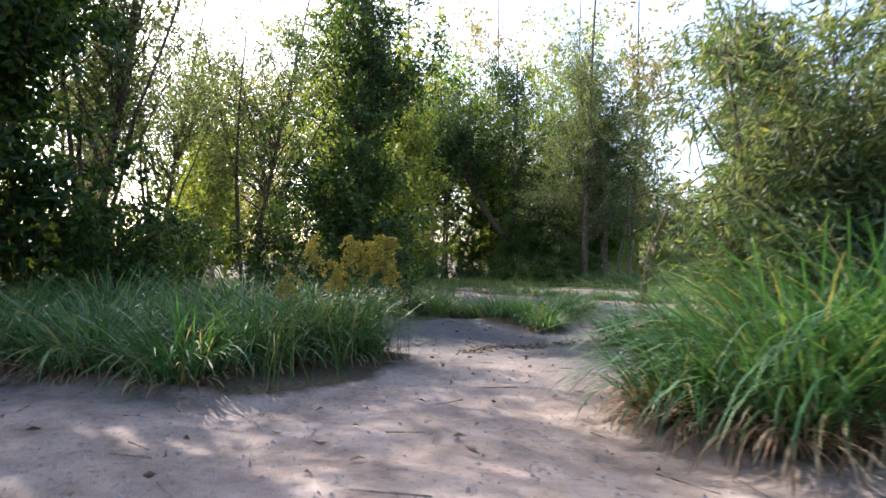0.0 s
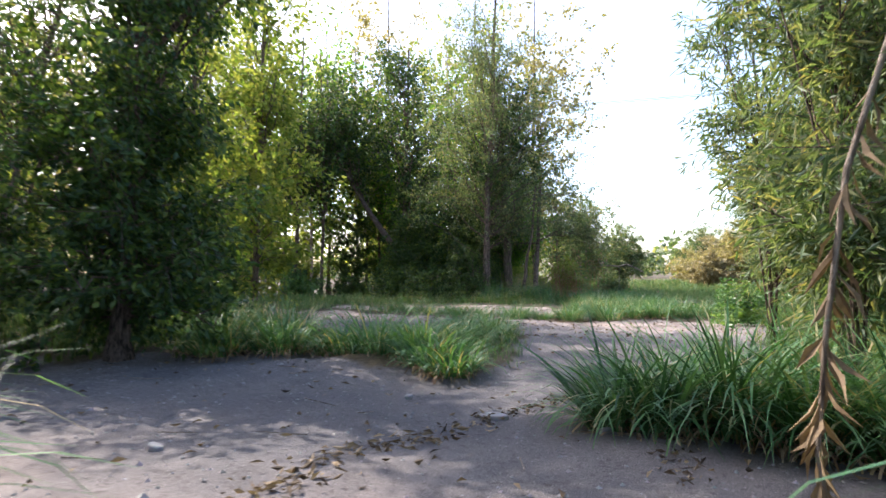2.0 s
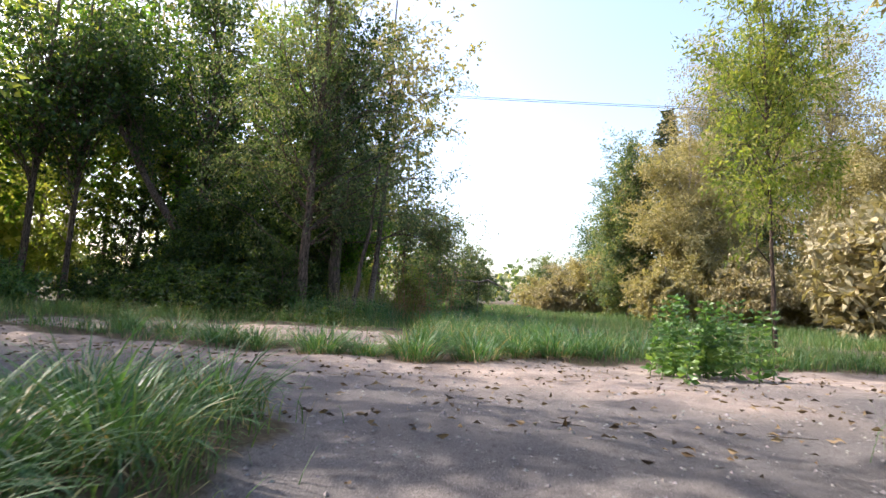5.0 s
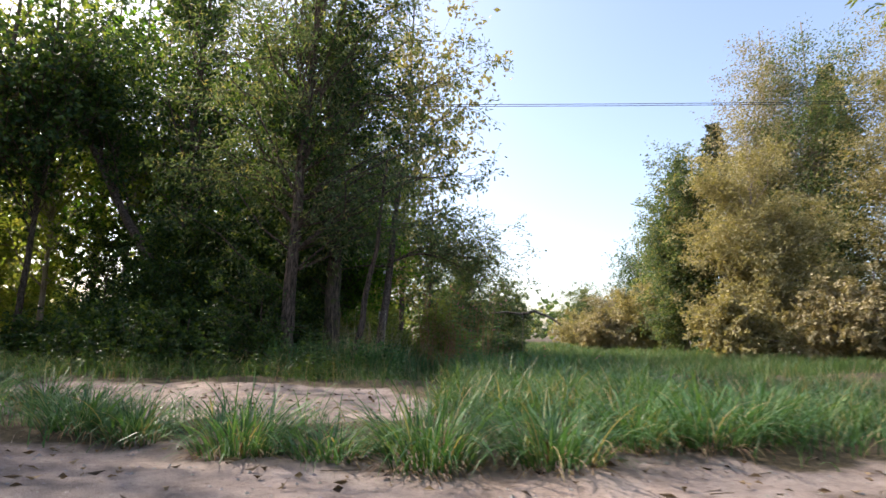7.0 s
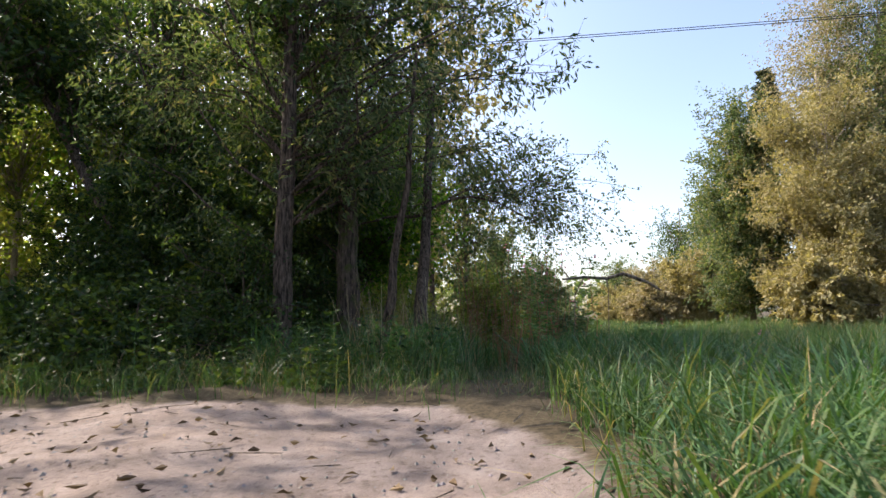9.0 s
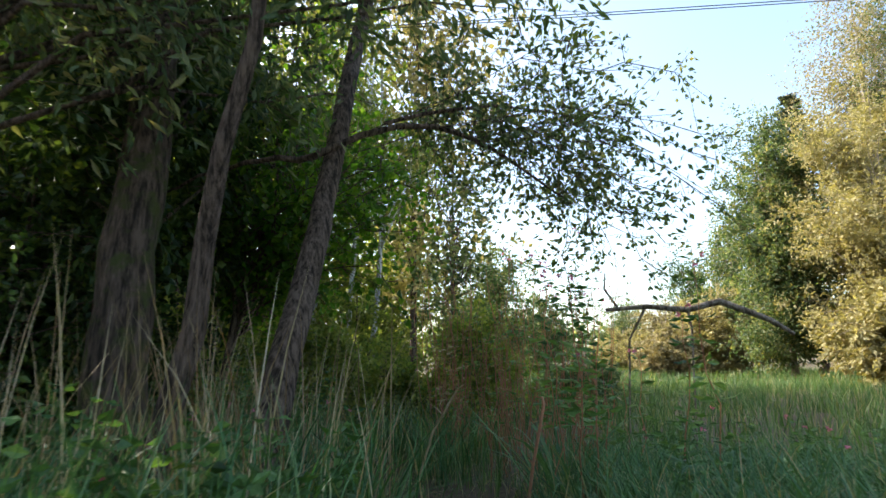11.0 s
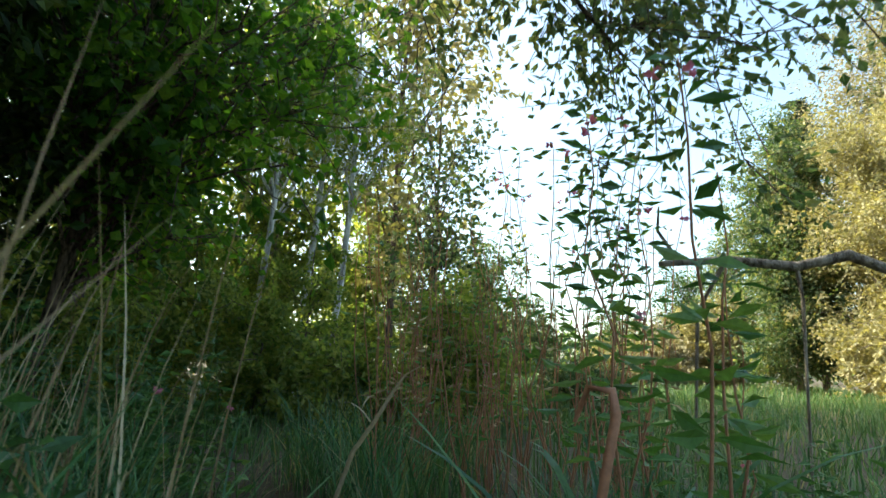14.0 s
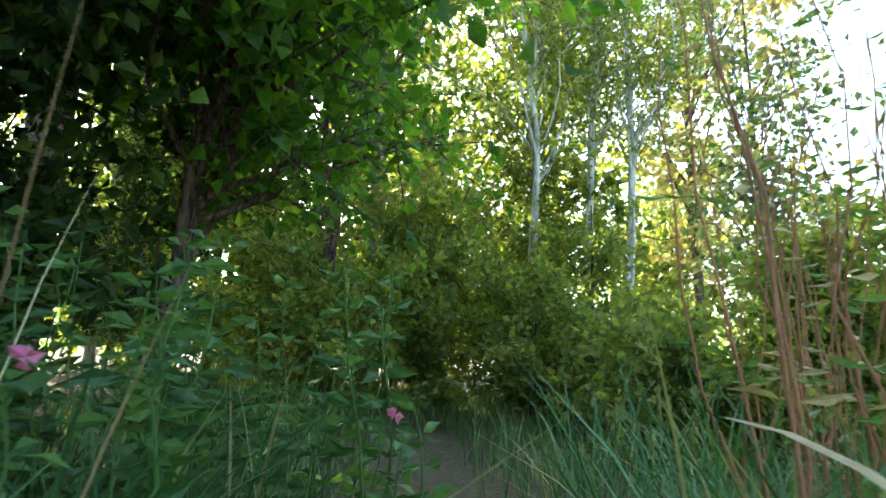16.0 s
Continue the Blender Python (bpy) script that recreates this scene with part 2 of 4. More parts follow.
def blades(mesh, at, length, width, lean, droop=0.5, levels=4, r=rng, turn=None):
    """Grass blades: narrow strips that rise, lean and bend over."""
    n = len(at)
    a = r.uniform(0, 2 * np.pi, n) if turn is None else turn
    out = np.stack([np.cos(a), np.sin(a), np.zeros(n)], 1)
    side = np.stack([-np.sin(a), np.cos(a), np.zeros(n)], 1)
    b = r.uniform(-0.9, 0.9, n)[:, None]
    side = unit(side + out * b)
    L = np.broadcast_to(length, n)[:, None]
    W = np.broadcast_to(width, n)[:, None]
    ln = np.broadcast_to(lean, n)[:, None]
    dr = np.broadcast_to(droop, n)[:, None] * r.uniform(0.4, 1.4, n)[:, None]
    rows_ = []
    p = at.copy()
    for k in range(levels + 1):
        s = k / levels
        w = W * (1 - s) ** 0.6 * (0.7 + 0.6 * s) if k < levels else W * 0.04
        rows_ += [p - side * w / 2, p + side * w / 2]
        ang = ln + dr * s * 1.9
        p = p + (out * np.sin(ang) + np.array([0, 0, 1]) * np.cos(ang)) * L / levels
    v = np.stack(rows_, 1).reshape(-1, 3)
    base = np.arange(n)[:, None, None] * (2 * levels + 2)
    q = np.array([[2 * k, 2 * k + 1, 2 * k + 3, 2 * k + 2] for k in range(levels)])[None]
    mesh.add(v, (base + q).reshape(-1, 4))


# ---- ground ----
def seg(x, y, ax, ay, bx, by):
    """Distance from a straight stretch."""
    dx, dy = bx - ax, by - ay
    k = np.clip(((x - ax) * dx + (y - ay) * dy) / (dx * dx + dy * dy), 0, 1)
    return np.hypot(x - ax - k * dx, y - ay - k * dy)


def trodden(x, y):
    """1 on bare trodden ground, 0 in the growth, soft between."""
    wob = 0.22 * np.sin(1.9 * x + 0.7) * np.cos(1.6 * y + 0.3) + 0.13 * np.sin(4.3 * x + 2.1 * y)
    d = []
    d.append(seg(x, y, -7.0, -14.3, 1.0, -12.4) - 2.2)
    d.append(seg(x, y, 1.0, -11.8, 12.0, -13.5) - 1.9)
    d.append(seg(x, y, 0.2, -11.5, -0.4, -7.0) - 1.15)
    d.append(seg(x, y, 0.2, -7.0, -7.5, -5.0) - 1.5)
    d.append(seg(x, y, -0.4, -7.0, 0.1, -3.0) - 1.3)
    d.append(seg(x, y, 0.7, -1.8, 0.6, 2.0) - 1.7)
    d.append(seg(x, y, -0.5, -4.6, -5.0, -4.3) - 1.45)
    d.append(seg(x, y, 1.2, -8.4, 1.5, -5.9) - 0.9)
    d.append(seg(x, y, -3.4, -5.8, -4.6, 2.5) - 0.6)
    d.append(seg(x, y, -16.0, 6.0, -4.5, 3.6) - 2.3)
    d.append(seg(x, y, -4.5, 3.4, 2.5, 3.4) - 2.7)
    d.append(seg(x, y, 2.0, 3.6, 16.0, 7.0) - 2.1)
    d.append(seg(x, y, -8.0, 9.2, -2.6, 8.8) - 1.75)
    d.append(seg(x, y, 2.9, 12.9, 14.0, 22.0) - 0.8)
    d.append(seg(x, y, -1.7, 10.6, -1.5, 13.0) - 0.18)
    d.append(seg(x, y, -1.6, 14.5, -2.9, 17.3) - 0.45)
    d.append(seg(x, y, -2.9, 17.3, -6.0, 20.6) - 0.5)
    d = np.min(d, axis=0) + wob
    island = np.minimum(seg(x, y, -1.5, -2.0, -2.3, 1.2) - 0.5, 9) + wob * 0.6
    wood = np.where(x < 0.5, np.interp(y, [9.9, 11.0], [1.0, 0.2]), 1.0)
    return np.clip(0.5 - d / 0.5, 0, 1) * np.clip(0.5 + island / 0.35, 0, 1) * wood


def height(x, y):
    base = np.interp(y, [-40, -14, -11.4, -9, -7, -4, 3, 6, 12, 14, 16, 30, 60], [1.0, 0.56, 0.40, 0.29, 0.11, -0.02, -0.04, -0.14, -0.12, -0.30, -0.46, -0.5, -0.6])
    bump = 0.05 * np.sin(0.7 * x + 1.3) * np.cos(0.9 * y) + 0.02 * np.sin(2.3 * x + 1.1 * y) + 0.012 * np.sin(5.1 * y - 3.2 * x)
    bank = 0.24 * np.clip(1.6 - seg(x, y, 3.0, 12.9, 14.0, 22.0), 0, 1)
    return base + bank + bump * np.clip(30 / (np.abs(x) + np.abs(y) + 1e-6), 0, 1) + 0.10 * (1 - trodden(x, y)) * np.exp(-(np.abs(x) + np.abs(y)) / 60)


def axis(lo, hi, step, far):
    inner = np.arange(lo, hi + 1e-6, step)
    grow = np.geomspace(1, far, 22)
    return np.concatenate([(lo - grow)[::-1], inner, hi + grow])


def build_ground():
    xs, ys = axis(-14, 14, 0.18, 2500), axis(-18, 24, 0.18, 2500)
    X, Y = np.meshgrid(xs, ys)
    Z = height(X, Y)
    T = trodden(X, Y)
    Z += T * 0.012 * (np.sin(13 * X + 5 * Y) * np.sin(11 * Y - 4 * X))
    m = Mesh()
    i, j = np.meshgrid(np.arange(len(ys) - 1), np.arange(len(xs) - 1), indexing="ij")
    w = len(xs)
    m.add(np.stack([X, Y, Z], -1).reshape(-1, 3), np.stack([i * w + j, i * w + j + 1, (i + 1) * w + j + 1, (i + 1) * w + j], -1).reshape(-1, 4))
    ob = part("ground", m, GROUND, None, "pale trodden sand and dark soil with litter", True)
    at = ob.data.attributes.new("trodden", "FLOAT", "POINT")
    at.data.foreach_set("value", (T * np.clip((13.0 - Y) / 2.5 + np.clip((X - 2) * 2, 0, 1), 0.12, 1)).astype(np.float32).ravel())
    gr = ob.data.attributes.new("gravel", "FLOAT", "POINT")
    wob = 0.8 * np.sin(0.8 * X) + 0.5 * np.sin(2.1 * X + Y)
    gr.data.foreach_set("value", (np.clip((Y + wob + 9.5) / 3, 0, 0.85) * np.clip((4.6 - Y - wob) / 2.2, 0, 1)).astype(np.float32).ravel())
    return tagged(ob, "", "ground", "", "structure")


build_ground()


# ---- trees ----
def grow(at0, at1, sag, n, r, wob=0.06):
    """A bowed line from one point to another."""
    s = np.linspace(0, 1, n)[:, None]
    a, b = np.asarray(at0, float), np.asarray(at1, float)
    L = np.linalg.norm(b - a)
    p = a + (b - a) * s
    p[:, 2] += (np.sin(s[:, 0] * np.pi) * sag * L)
    p[1:-1] += r.normal(size=(n - 2, 3)) * L * wob * 0.5
    return p


def twigs(mesh, a, b, r0, r1):
    """Many thin three-sided twigs at once, from points a to points b."""
    n = len(a)
    d = unit(b - a)
    u = unit(np.cross(d, np.array([0.3, 0.5, 0.8])))
    w = np.cross(d, u)
    ring = [np.cos(k * 2.0944) * u + np.sin(k * 2.0944) * w for k in range(3)]
    v = np.stack([a + q * r0 for q in ring] + [b + q * r1 for q in ring], 1).reshape(-1, 3)
    f = np.array([[0, 1, 4, 3], [1, 2, 5, 4], [2, 0, 3, 5]])[None] + np.arange(n)[:, None, None] * 6
    mesh.add(v, f.reshape(-1, 4))


def tree(name, label, x, y, line, radius, blobs, leaf_mat, bark_mat, count, leaf=(0.09, 0.03), limbs=16, clusters=9, spread=0.45,
         droop=0.5, seed=1, group="", category="tree", tip=0.25, stems=(), shape=small_leaves, split=False, thick=1.0, bough=None):
    """Trunk along line (offsets from the foot), limbs out to points in the crown's blobs (x, y, z, rx, ry, rz), leaves in sprays along twigs."""
    r = np.random.default_rng(seed)
    z = float(height(np.array(x), np.array(y))) - 0.05
    root = thing(name, x, y, z, label, category, group)
    line = np.asarray(line, float)
    s = np.linspace(0, 1, len(line))
    ss = np.linspace(0, 1, 20)
    tr = np.stack([np.interp(ss, s, line[:, k]) for k in range(3)], 1)
    tr[1:] += np.cumsum(r.normal(size=(19, 3)), axis=0) * radius * 0.10 * np.array([1, 1, 0.1])
    rad = radius * (1 - (1 - tip) * ss)
    rad[0] *= 1.6
    rad[1] *= 1.12
    m = Mesh()
    tube(m, tr, rad, 12 if radius > 0.1 else 7)
    part("trunk", m, bark_mat, root, "", True)
    for st, sr in stems:
        m = Mesh()
        st = np.asarray(st, float)
        q = np.stack([np.interp(np.linspace(0, 1, 9), np.linspace(0, 1, len(st)), st[:, c]) for c in range(3)], 1)
        q[1:] += r.normal(size=(8, 3)) * sr * 0.4
        tube(m, q, np.linspace(sr, sr * 0.3, 9), 8)
        part("stem", m, bark_mat, root, "", True)
    b = np.asarray(blobs, float)
    vol = np.prod(b[:, 3:], axis=1) ** 0.7
    pick = r.choice(len(b), limbs, p=vol / vol.sum())
    d = unit(r.normal(size=(limbs, 3)))
    ends = b[pick, :3] + d * b[pick, 3:] * r.uniform(0.3, 1.0, (limbs, 1)) ** 0.55
    lm = Mesh()
    A, B, W = [], [], []
    if bough is not None:
        bl = np.asarray(bough, float)
        tr = np.stack([np.interp(ss, np.linspace(0, 1, len(bl)), bl[:, k]) for k in range(3)], 1)
        rad = np.linspace(0.03, 0.012, 20)
    for e in ends:
        k = int(r.integers(3, 20)) if bough is not None else int(np.clip(np.searchsorted(tr[:, 2], max(e[2] * r.uniform(0.5, 0.85), tr[2, 2])), 2, 18))
        p = grow(tr[k], e, 0.10, 6, r, 0.07)
        if split:
            lm = Mesh()
        tube(lm, p, np.linspace(min(rad[k] * 0.4, 0.010 + 0.008 * np.linalg.norm(e - tr[k])) * thick, 0.005, 6), 5)
        if split:
            part("limb", lm, bark_mat, root, "", True)
        q = p[r.integers(1, 6, clusters)]
        way = unit(r.normal(size=(clusters, 3)) + 0.8 * unit(e - tr[k]) + np.array([0, 0, -0.45 * droop]))
        A.append(q)
        B.append(q + way * spread * r.uniform(0.7, 2.4, (clusters, 1)))
        W.append(way)
    A, B, W = np.concatenate(A), np.concatenate(B), np.concatenate(W)
    if split:
        lm = Mesh()
    if leaf[0] < 0.3:
        half = slice(None) if split else slice(0, None, 2)
        twigs(lm, A[half], B[half], 0.007 * thick, 0.0025)
    tagged(part("twig_spray" if split else "branching", lm, bark_mat, root), "", "", "", "stuff")
    per = max(3, count // len(A))
    u = r.uniform(0.1, 1.05, (len(A), per, 1))
    pos = A[:, None] + (B - A)[:, None] * u + r.normal(size=(len(A), per, 3)) * spread * 0.2
    pos[..., 2:] -= u * u * spread * droop * 0.5
    lw = W[:, None] * 0.7 + r.normal(size=(len(A), per, 3)) * 0.6 + np.array([0, 0, -droop])
    k = len(A) * per
    lv = Mesh()
    shape(lv, pos.reshape(-1, 3), lw.reshape(-1, 3), leaf[0] * r.uniform(0.6, 1.3, k), leaf[1] * r.uniform(0.7, 1.3, k), r=r)
    tagged(part("crown", lv, leaf_mat, root), "", "", "", "stuff")
    return root


def V(*p):
    return [tuple(q) for q in p]


# ---- trees beside the second sandy clearing ----
tree("willow_tree", "tall grey-barked willow with hanging silvery leaves over the path", -4.75, 13.4,
     V((0, 0, 0), (0.05, 0, 3), (0.25, 0.1, 7), (0.6, 0.2, 15)), 0.17,
     V((0.2, 0.3, 8.5, 3.0, 3.0, 4.8), (-0.6, 0.2, 12.5, 2.4, 2.4, 2.6), (3.4, 0.6, 5.4, 1.6, 1.7, 2.6), (2.6, 1.0, 8.5, 2.0, 2.0, 2.6), (2.6, 0.4, 4.3, 1.5, 1.4, 1.2), (-2.2, 0.4, 6.5, 2.2, 2.2, 3.0), (1.4, 2.5, 4.6, 1.6, 2.0, 1.8)),
     WILLOW, BARK, 36000, (0.13, 0.036), 120, 14, 0.42, 0.6, 11, split=True, thick=0.6)
tree("alder_tree", "mossy-barked alder with spreading roots and dark leaves", -3.95, 14.15,
     V((0, 0, 0), (-0.05, 0.1, 2.5), (-0.35, 0.6, 6), (-0.6, 1.0, 10)), 0.22,
     V((-0.4, 0.8, 7.0, 2.8, 2.8, 3.4), (-1.5, 2.0, 4.0, 2.0, 2.0, 1.8)), DARKLEAF, MOSSBARK, 22000, (0.11, 0.07), 60, 12, 0.42, 0.35, 12, split=True, thick=0.6)
BOUGH = V((-0.05, 1.12, 2.72), (0.45, 1.28, 3.02), (0.9, 1.53, 3.06), (1.26, 1.88, 3.04), (1.6, 2.3, 2.9), (2.1, 2.8, 2.7))
tree("slanting_tree", "slanting grey trunk with a long bough hanging over the path", -2.785, 13.61,
     V((0, 0, 0), (-0.02, 0.55, 1.2), (-0.05, 1.1, 2.4), (-0.1, 2.5, 5.6)), 0.115,
     V((2.1, 2.7, 3.1, 1.5, 1.3, 0.8), (1.4, 2.3, 3.7, 1.3, 1.2, 0.7), (3.1, 3.1, 2.9, 1.1, 1.1, 0.9), (2.6, 3.1, 4.0, 1.5, 1.2, 0.7), (2.4, 2.9, 2.4, 1.3, 1.0, 0.6)), WILLOW, BARK, 6500, (0.075, 0.04), 36, 14, 0.30, 0.25, 13, split=True, thick=0.45,
     bough=BOUGH, stems=[(BOUGH, 0.032), (V((0.45, 1.28, 3.02), (1.2, 1.85, 3.42), (2.1, 2.4, 3.5), (3.0, 3.0, 3.3)), 0.018), (V((-0.05, 1.1, 2.7), (-0.7, 1.2, 2.72), (-1.5, 1.3, 2.5)), 0.03),
                         (V((-0.5, 0.15, 0), (-0.36, 0.08, 1.3), (-0.2, 0.02, 2.3), (0.0, -0.06, 3.6), (0.15, -0.1, 5.0)), 0.085)], tip=0.6)
tree("maple_tree", "young maple with dense broad green leaves arching over the path", -5.0, 17.3,
     V((0, 0, 0), (0.2, 0, 1.6), (0.6, -0.1, 3.2), (0.9, 0.0, 6)), 0.06,
     V((1.4, -0.3, 3.4, 1.35, 1.2, 1.35), (2.0, -0.8, 3.3, 0.75, 0.6, 0.95), (0.6, 0.9, 3.5, 1.6, 1.5, 1.5), (-0.4, 0.0, 3.0, 1.3, 1.3, 1.1), (1.0, 0.4, 5.2, 1.8, 1.6, 1.2), (1.8, 0.4, 3.5, 1.2, 1.0, 0.9)), MAPLE, BARK, 7800, (0.105, 0.085), 80, 10, 0.34, 0.35, 14, split=True, shape=leaves)
tree("leaning_tree", "leaning dark trunk among thicket trees", -8.3, 17.8,
     V((0, 0, 0), (-2.0, 0.45, 2.3), (-4.0, 0.9, 4.6), (-6.4, 1.4, 8.0), (-8.0, 1.8, 11.5)), 0.23,
     V((-7.6, 1.8, 11.0, 2.8, 2.8, 2.2), (-5.6, 2.4, 9.5, 2.5, 2.5, 1.8)), DARKLEAF, BARK, 10000, (0.16, 0.11), 40, 10, 0.5, 0.35, 15, split=True)
tree("upright_tree", "dark upright trunk beside the leaning tree", -10.5, 18.4,
     V((0, 0, 0), (0.1, 0, 4), (0.2, 0.2, 14)), 0.2,
     V((0.2, 0.2, 10.5, 2.8, 2.8, 4.0), (0.9, 1.0, 6.5, 2.2, 2.2, 2.4)), DARKLEAF, BARK, 10000, (0.16, 0.11), 50, 10, 0.5, 0.35, 16, split=True)
for k, (x, y, h, rad, mat, n) in enumerate([
        (-8.4, 21.5, 14, 0.11, MAPLE, 7000),
        (-16.2, 16.9, 15, 0.15, DARKLEAF, 7000), (-15.0, 17.5, 14, 0.11, DARKLEAF, 6000), (-15.5, 24.5, 17, 0.10, DARKLEAF, 9000), (-18.5, 22.5, 17, 0.12, LIME, 9000), (-14.3, 24.0, 15, 0.09, MAPLE, 8000), (-19.5, 17.5, 13, 0.11, MAPLE, 10000), (-23.5, 17.0, 14, 0.10, DARKLEAF, 10000), (-9.5, 23.5, 17, 0.12, LIME, 8000),
        (-15.5, 23.0, 17, 0.12, LIME, 8000), (-21.0, 19.5, 16, 0.12, LIME, 8000), (-7.3, 26.5, 16, 0.10, LIME, 8000), (-24.5, 13.0, 13, 0.12, LIME, 8000),
        (-12.5, 29.0, 18, 0.12, LIME, 8000), (-3.4, 29.0, 10, 0.08, WILLOW, 3600), (-19.5, 26.5, 20, 0.14, MAPLE, 7000), (-5.5, 34.0, 25, 0.16, YELLOW, 8000), (-10.5, 35.0, 27, 0.16, LIME, 8000), (-17.0, 32.0, 26, 0.16, YELLOW, 8000), (-23.5, 27.0, 20, 0.16, LIME, 7000)]):
    tree("thicket_tree", "slim dark-stemmed tree in the thicket behind the clearing" if mat is DARKLEAF else "slim tree with sunlit yellow-green leaves", x, y,
         V((0, 0, 0), (0.15 * math.sin(k), 0.1, h * 0.4), (0.4 * math.sin(2 * k), 0.3, h)), rad,
         V((0.2, 0, h * 0.70, h * 0.22, h * 0.22, h * 0.30), (0, -0.2, h * (0.56 if mat is DARKLEAF else 0.38), h * 0.2, h * 0.2, h * (0.14 if mat is DARKLEAF else 0.22))), mat, PALEBARK if mat is LIME else BARK, int(n * 0.6), (0.21, 0.14) if h < 19 else (0.36, 0.24), 60, 9, 0.5 if h < 19 else 0.9, 0.4, 30 + k, "thicket trees")
for k, (x, y, h) in enumerate([(-5.9, 25.4, 11.0), (-5.3, 25.9, 10.5), (-6.6, 24.6, 9.5)]):
    tree("birch_tree", "slender white-barked birch in the sunlit wood", x, y, V((0, 0, 0), (0.3, 0, h * 0.5), (0.7 - 0.5 * k, 0.2, h)), 0.10,
         V((0.3, 0, h * 0.75, 1.7, 1.7, h * 0.25),), LIME, BIRCH, 6000, (0.08, 0.055), 22, 9, 0.45, 0.6, 60 + k, "birches")
# dark undergrowth of the thicket
for k, (x, y, h, w, mat) in enumerate([(-5.6, 16.3, 6.5, 1.5, DARKLEAF), (-7.0, 16.8, 6.5, 1.6, DARKLEAF), (-8.4, 16.0, 5.0, 1.5, DARKLEAF), (-9.9, 16.6, 4.0, 1.5, DARKLEAF), (-6.2, 15.2, 4.0, 1.2, DARKLEAF), (-8.0, 23.2, 4.2, 1.8, LIME), (-5.2, 23.8, 3.6, 1.5, LIME), (-10.2, 22.2, 4.2, 1.8, LIME), (-6.6, 25.2, 5.2, 1.9, LIME), (-5.4, 13.3, 2.6, 1.2, DARKLEAF), (-12.0, 27.0, 4.5, 2.2, LIME), (-16.0, 27.5, 5.0, 2.4, LIME), (-20.5, 25.0, 5.0, 2.4, LIME), (-25.0, 22.0, 5.0, 2.4, LIME), (-9.0, 28.5, 4.5, 2.2, LIME), (-6.9, 13.0, 1.4, 1.2, DARKLEAF), (-7.4, 20.6, 3.4, 1.3, LIME), (-8.6, 13.4, 1.4, 1.3, DARKLEAF), (-5.5, 14.8, 3.4, 1.1, DARKLEAF), (-7.4, 13.9, 1.5, 1.3, DARKLEAF), (-9.4, 14.2, 1.3, 1.3, DARKLEAF), (-11.6, 14.8, 1.4, 1.4, DARKLEAF),
                                       (-14.0, 13.6, 1.9, 1.4, NETTLE), (-16.8, 12.6, 2.0, 1.5, NETTLE), (-19.5, 12.0, 2.2, 1.6, DARKLEAF),
                                       (-8.5, 21.0, 2.4, 1.5, LIME), (-5.5, 22.5, 2.2, 1.4, LIME), (-3.4, 21.6, 1.6, 1.0, LIME), (-2.2, 23.4, 2.0, 1.3, LIME),
                                       (-11.5, 22.5, 2.6, 1.7, LIME), (-2.1, 22.0, 2.6, 0.8, LIME), (0.2, 25.0, 1.4, 1.2, WILLOW), (-13.5, 24.5, 7.0, 2.2, DARKLEAF), (-15.2, 21.5, 6.5, 2.1, DARKLEAF), (-9.6, 26.4, 3.0, 1.6, LIME)]):
    tree("bush", "dense shady bush on the wood's edge" if mat is DARKLEAF else "leafy green bush in the wood", x, y,
         V((0, 0, 0), (0.1, 0, h * 0.4), (0.1, 0.1, h * 0.9)), 0.035, V((0, 0, h * 0.52, w, w, h * 0.46),), mat, BARK, 13000 if h > 3.9 else 6000, (0.08, 0.04) if x > -5.6 and y < 18 else (0.11, 0.07), 44 if h > 3.9 else 28, 8, 0.3, 0.3, 80 + k, "undergrowth", "bush")

# ---- trees round the first sandy place ----
tree("dark_bush", "tall dark willow bush beside the sandy track", -6.0, -3.5,
     V((0, 0, 0), (0.1, 0.2, 3.0), (0.2, 0.3, 10.0)), 0.13,
     V((0, 0, 5.0, 1.7, 1.6, 3.2), (0.1, -0.1, 2.2, 1.7, 1.6, 2.1), (-1.2, 0.5, 3.5, 1.5, 1.5, 3.0), (-0.2, 0.3, 8.4, 1.7, 1.7, 2.2), (1.6, 0.3, 6.2, 1.3, 1.3, 1.2), (0.1, -0.1, 1.0, 1.9, 1.7, 0.95)), DARKLEAF, BARK, 32000, (0.13, 0.06), 120, 11, 0.36, 0.35, 101, "", "bush", split=True)
for k, (x, y, h, mat, n) in enumerate([(-13.5, -5.5, 9.5, WILLOW, 9000), (-16.5, -1.5, 11.0, WILLOW, 9000), (-10.5, -7.0, 12.0, WILLOW, 15000), (-19.0, -8.0, 11, WILLOW, 8000), (-11.5, -1.8, 9.5, WILLOW, 9000)]):
    tree("leaning_willow", "many-stemmed willow with bowed grey stems and thin leaves", x, y,
         V((0, 0, 0), (0.8, 0.3, h * 0.4), (2.2, 0.6, h)), 0.09,
         V((1.3, 0.4, h * 0.7, 2.2, 2.2, h * 0.28), (-1.0, -0.4, h * 0.62, 1.8, 1.8, h * 0.25)), mat, BARK, n, (0.14, 0.05), 60, 9, 0.5, 0.4, 110 + k, "willows",
         stems=[(V((0, 0, 0), (-0.6, 0.2, h * 0.4), (-1.6, -0.3, h * 0.9)), 0.07), (V((0, 0, 0), (0.3, -0.6, h * 0.4), (1.6, -1.4, h * 0.8)), 0.06), (V((0, 0, 0), (1.4, 0.2, h * 0.35), (3.2, 0.4, h * 0.62)), 0.05)])
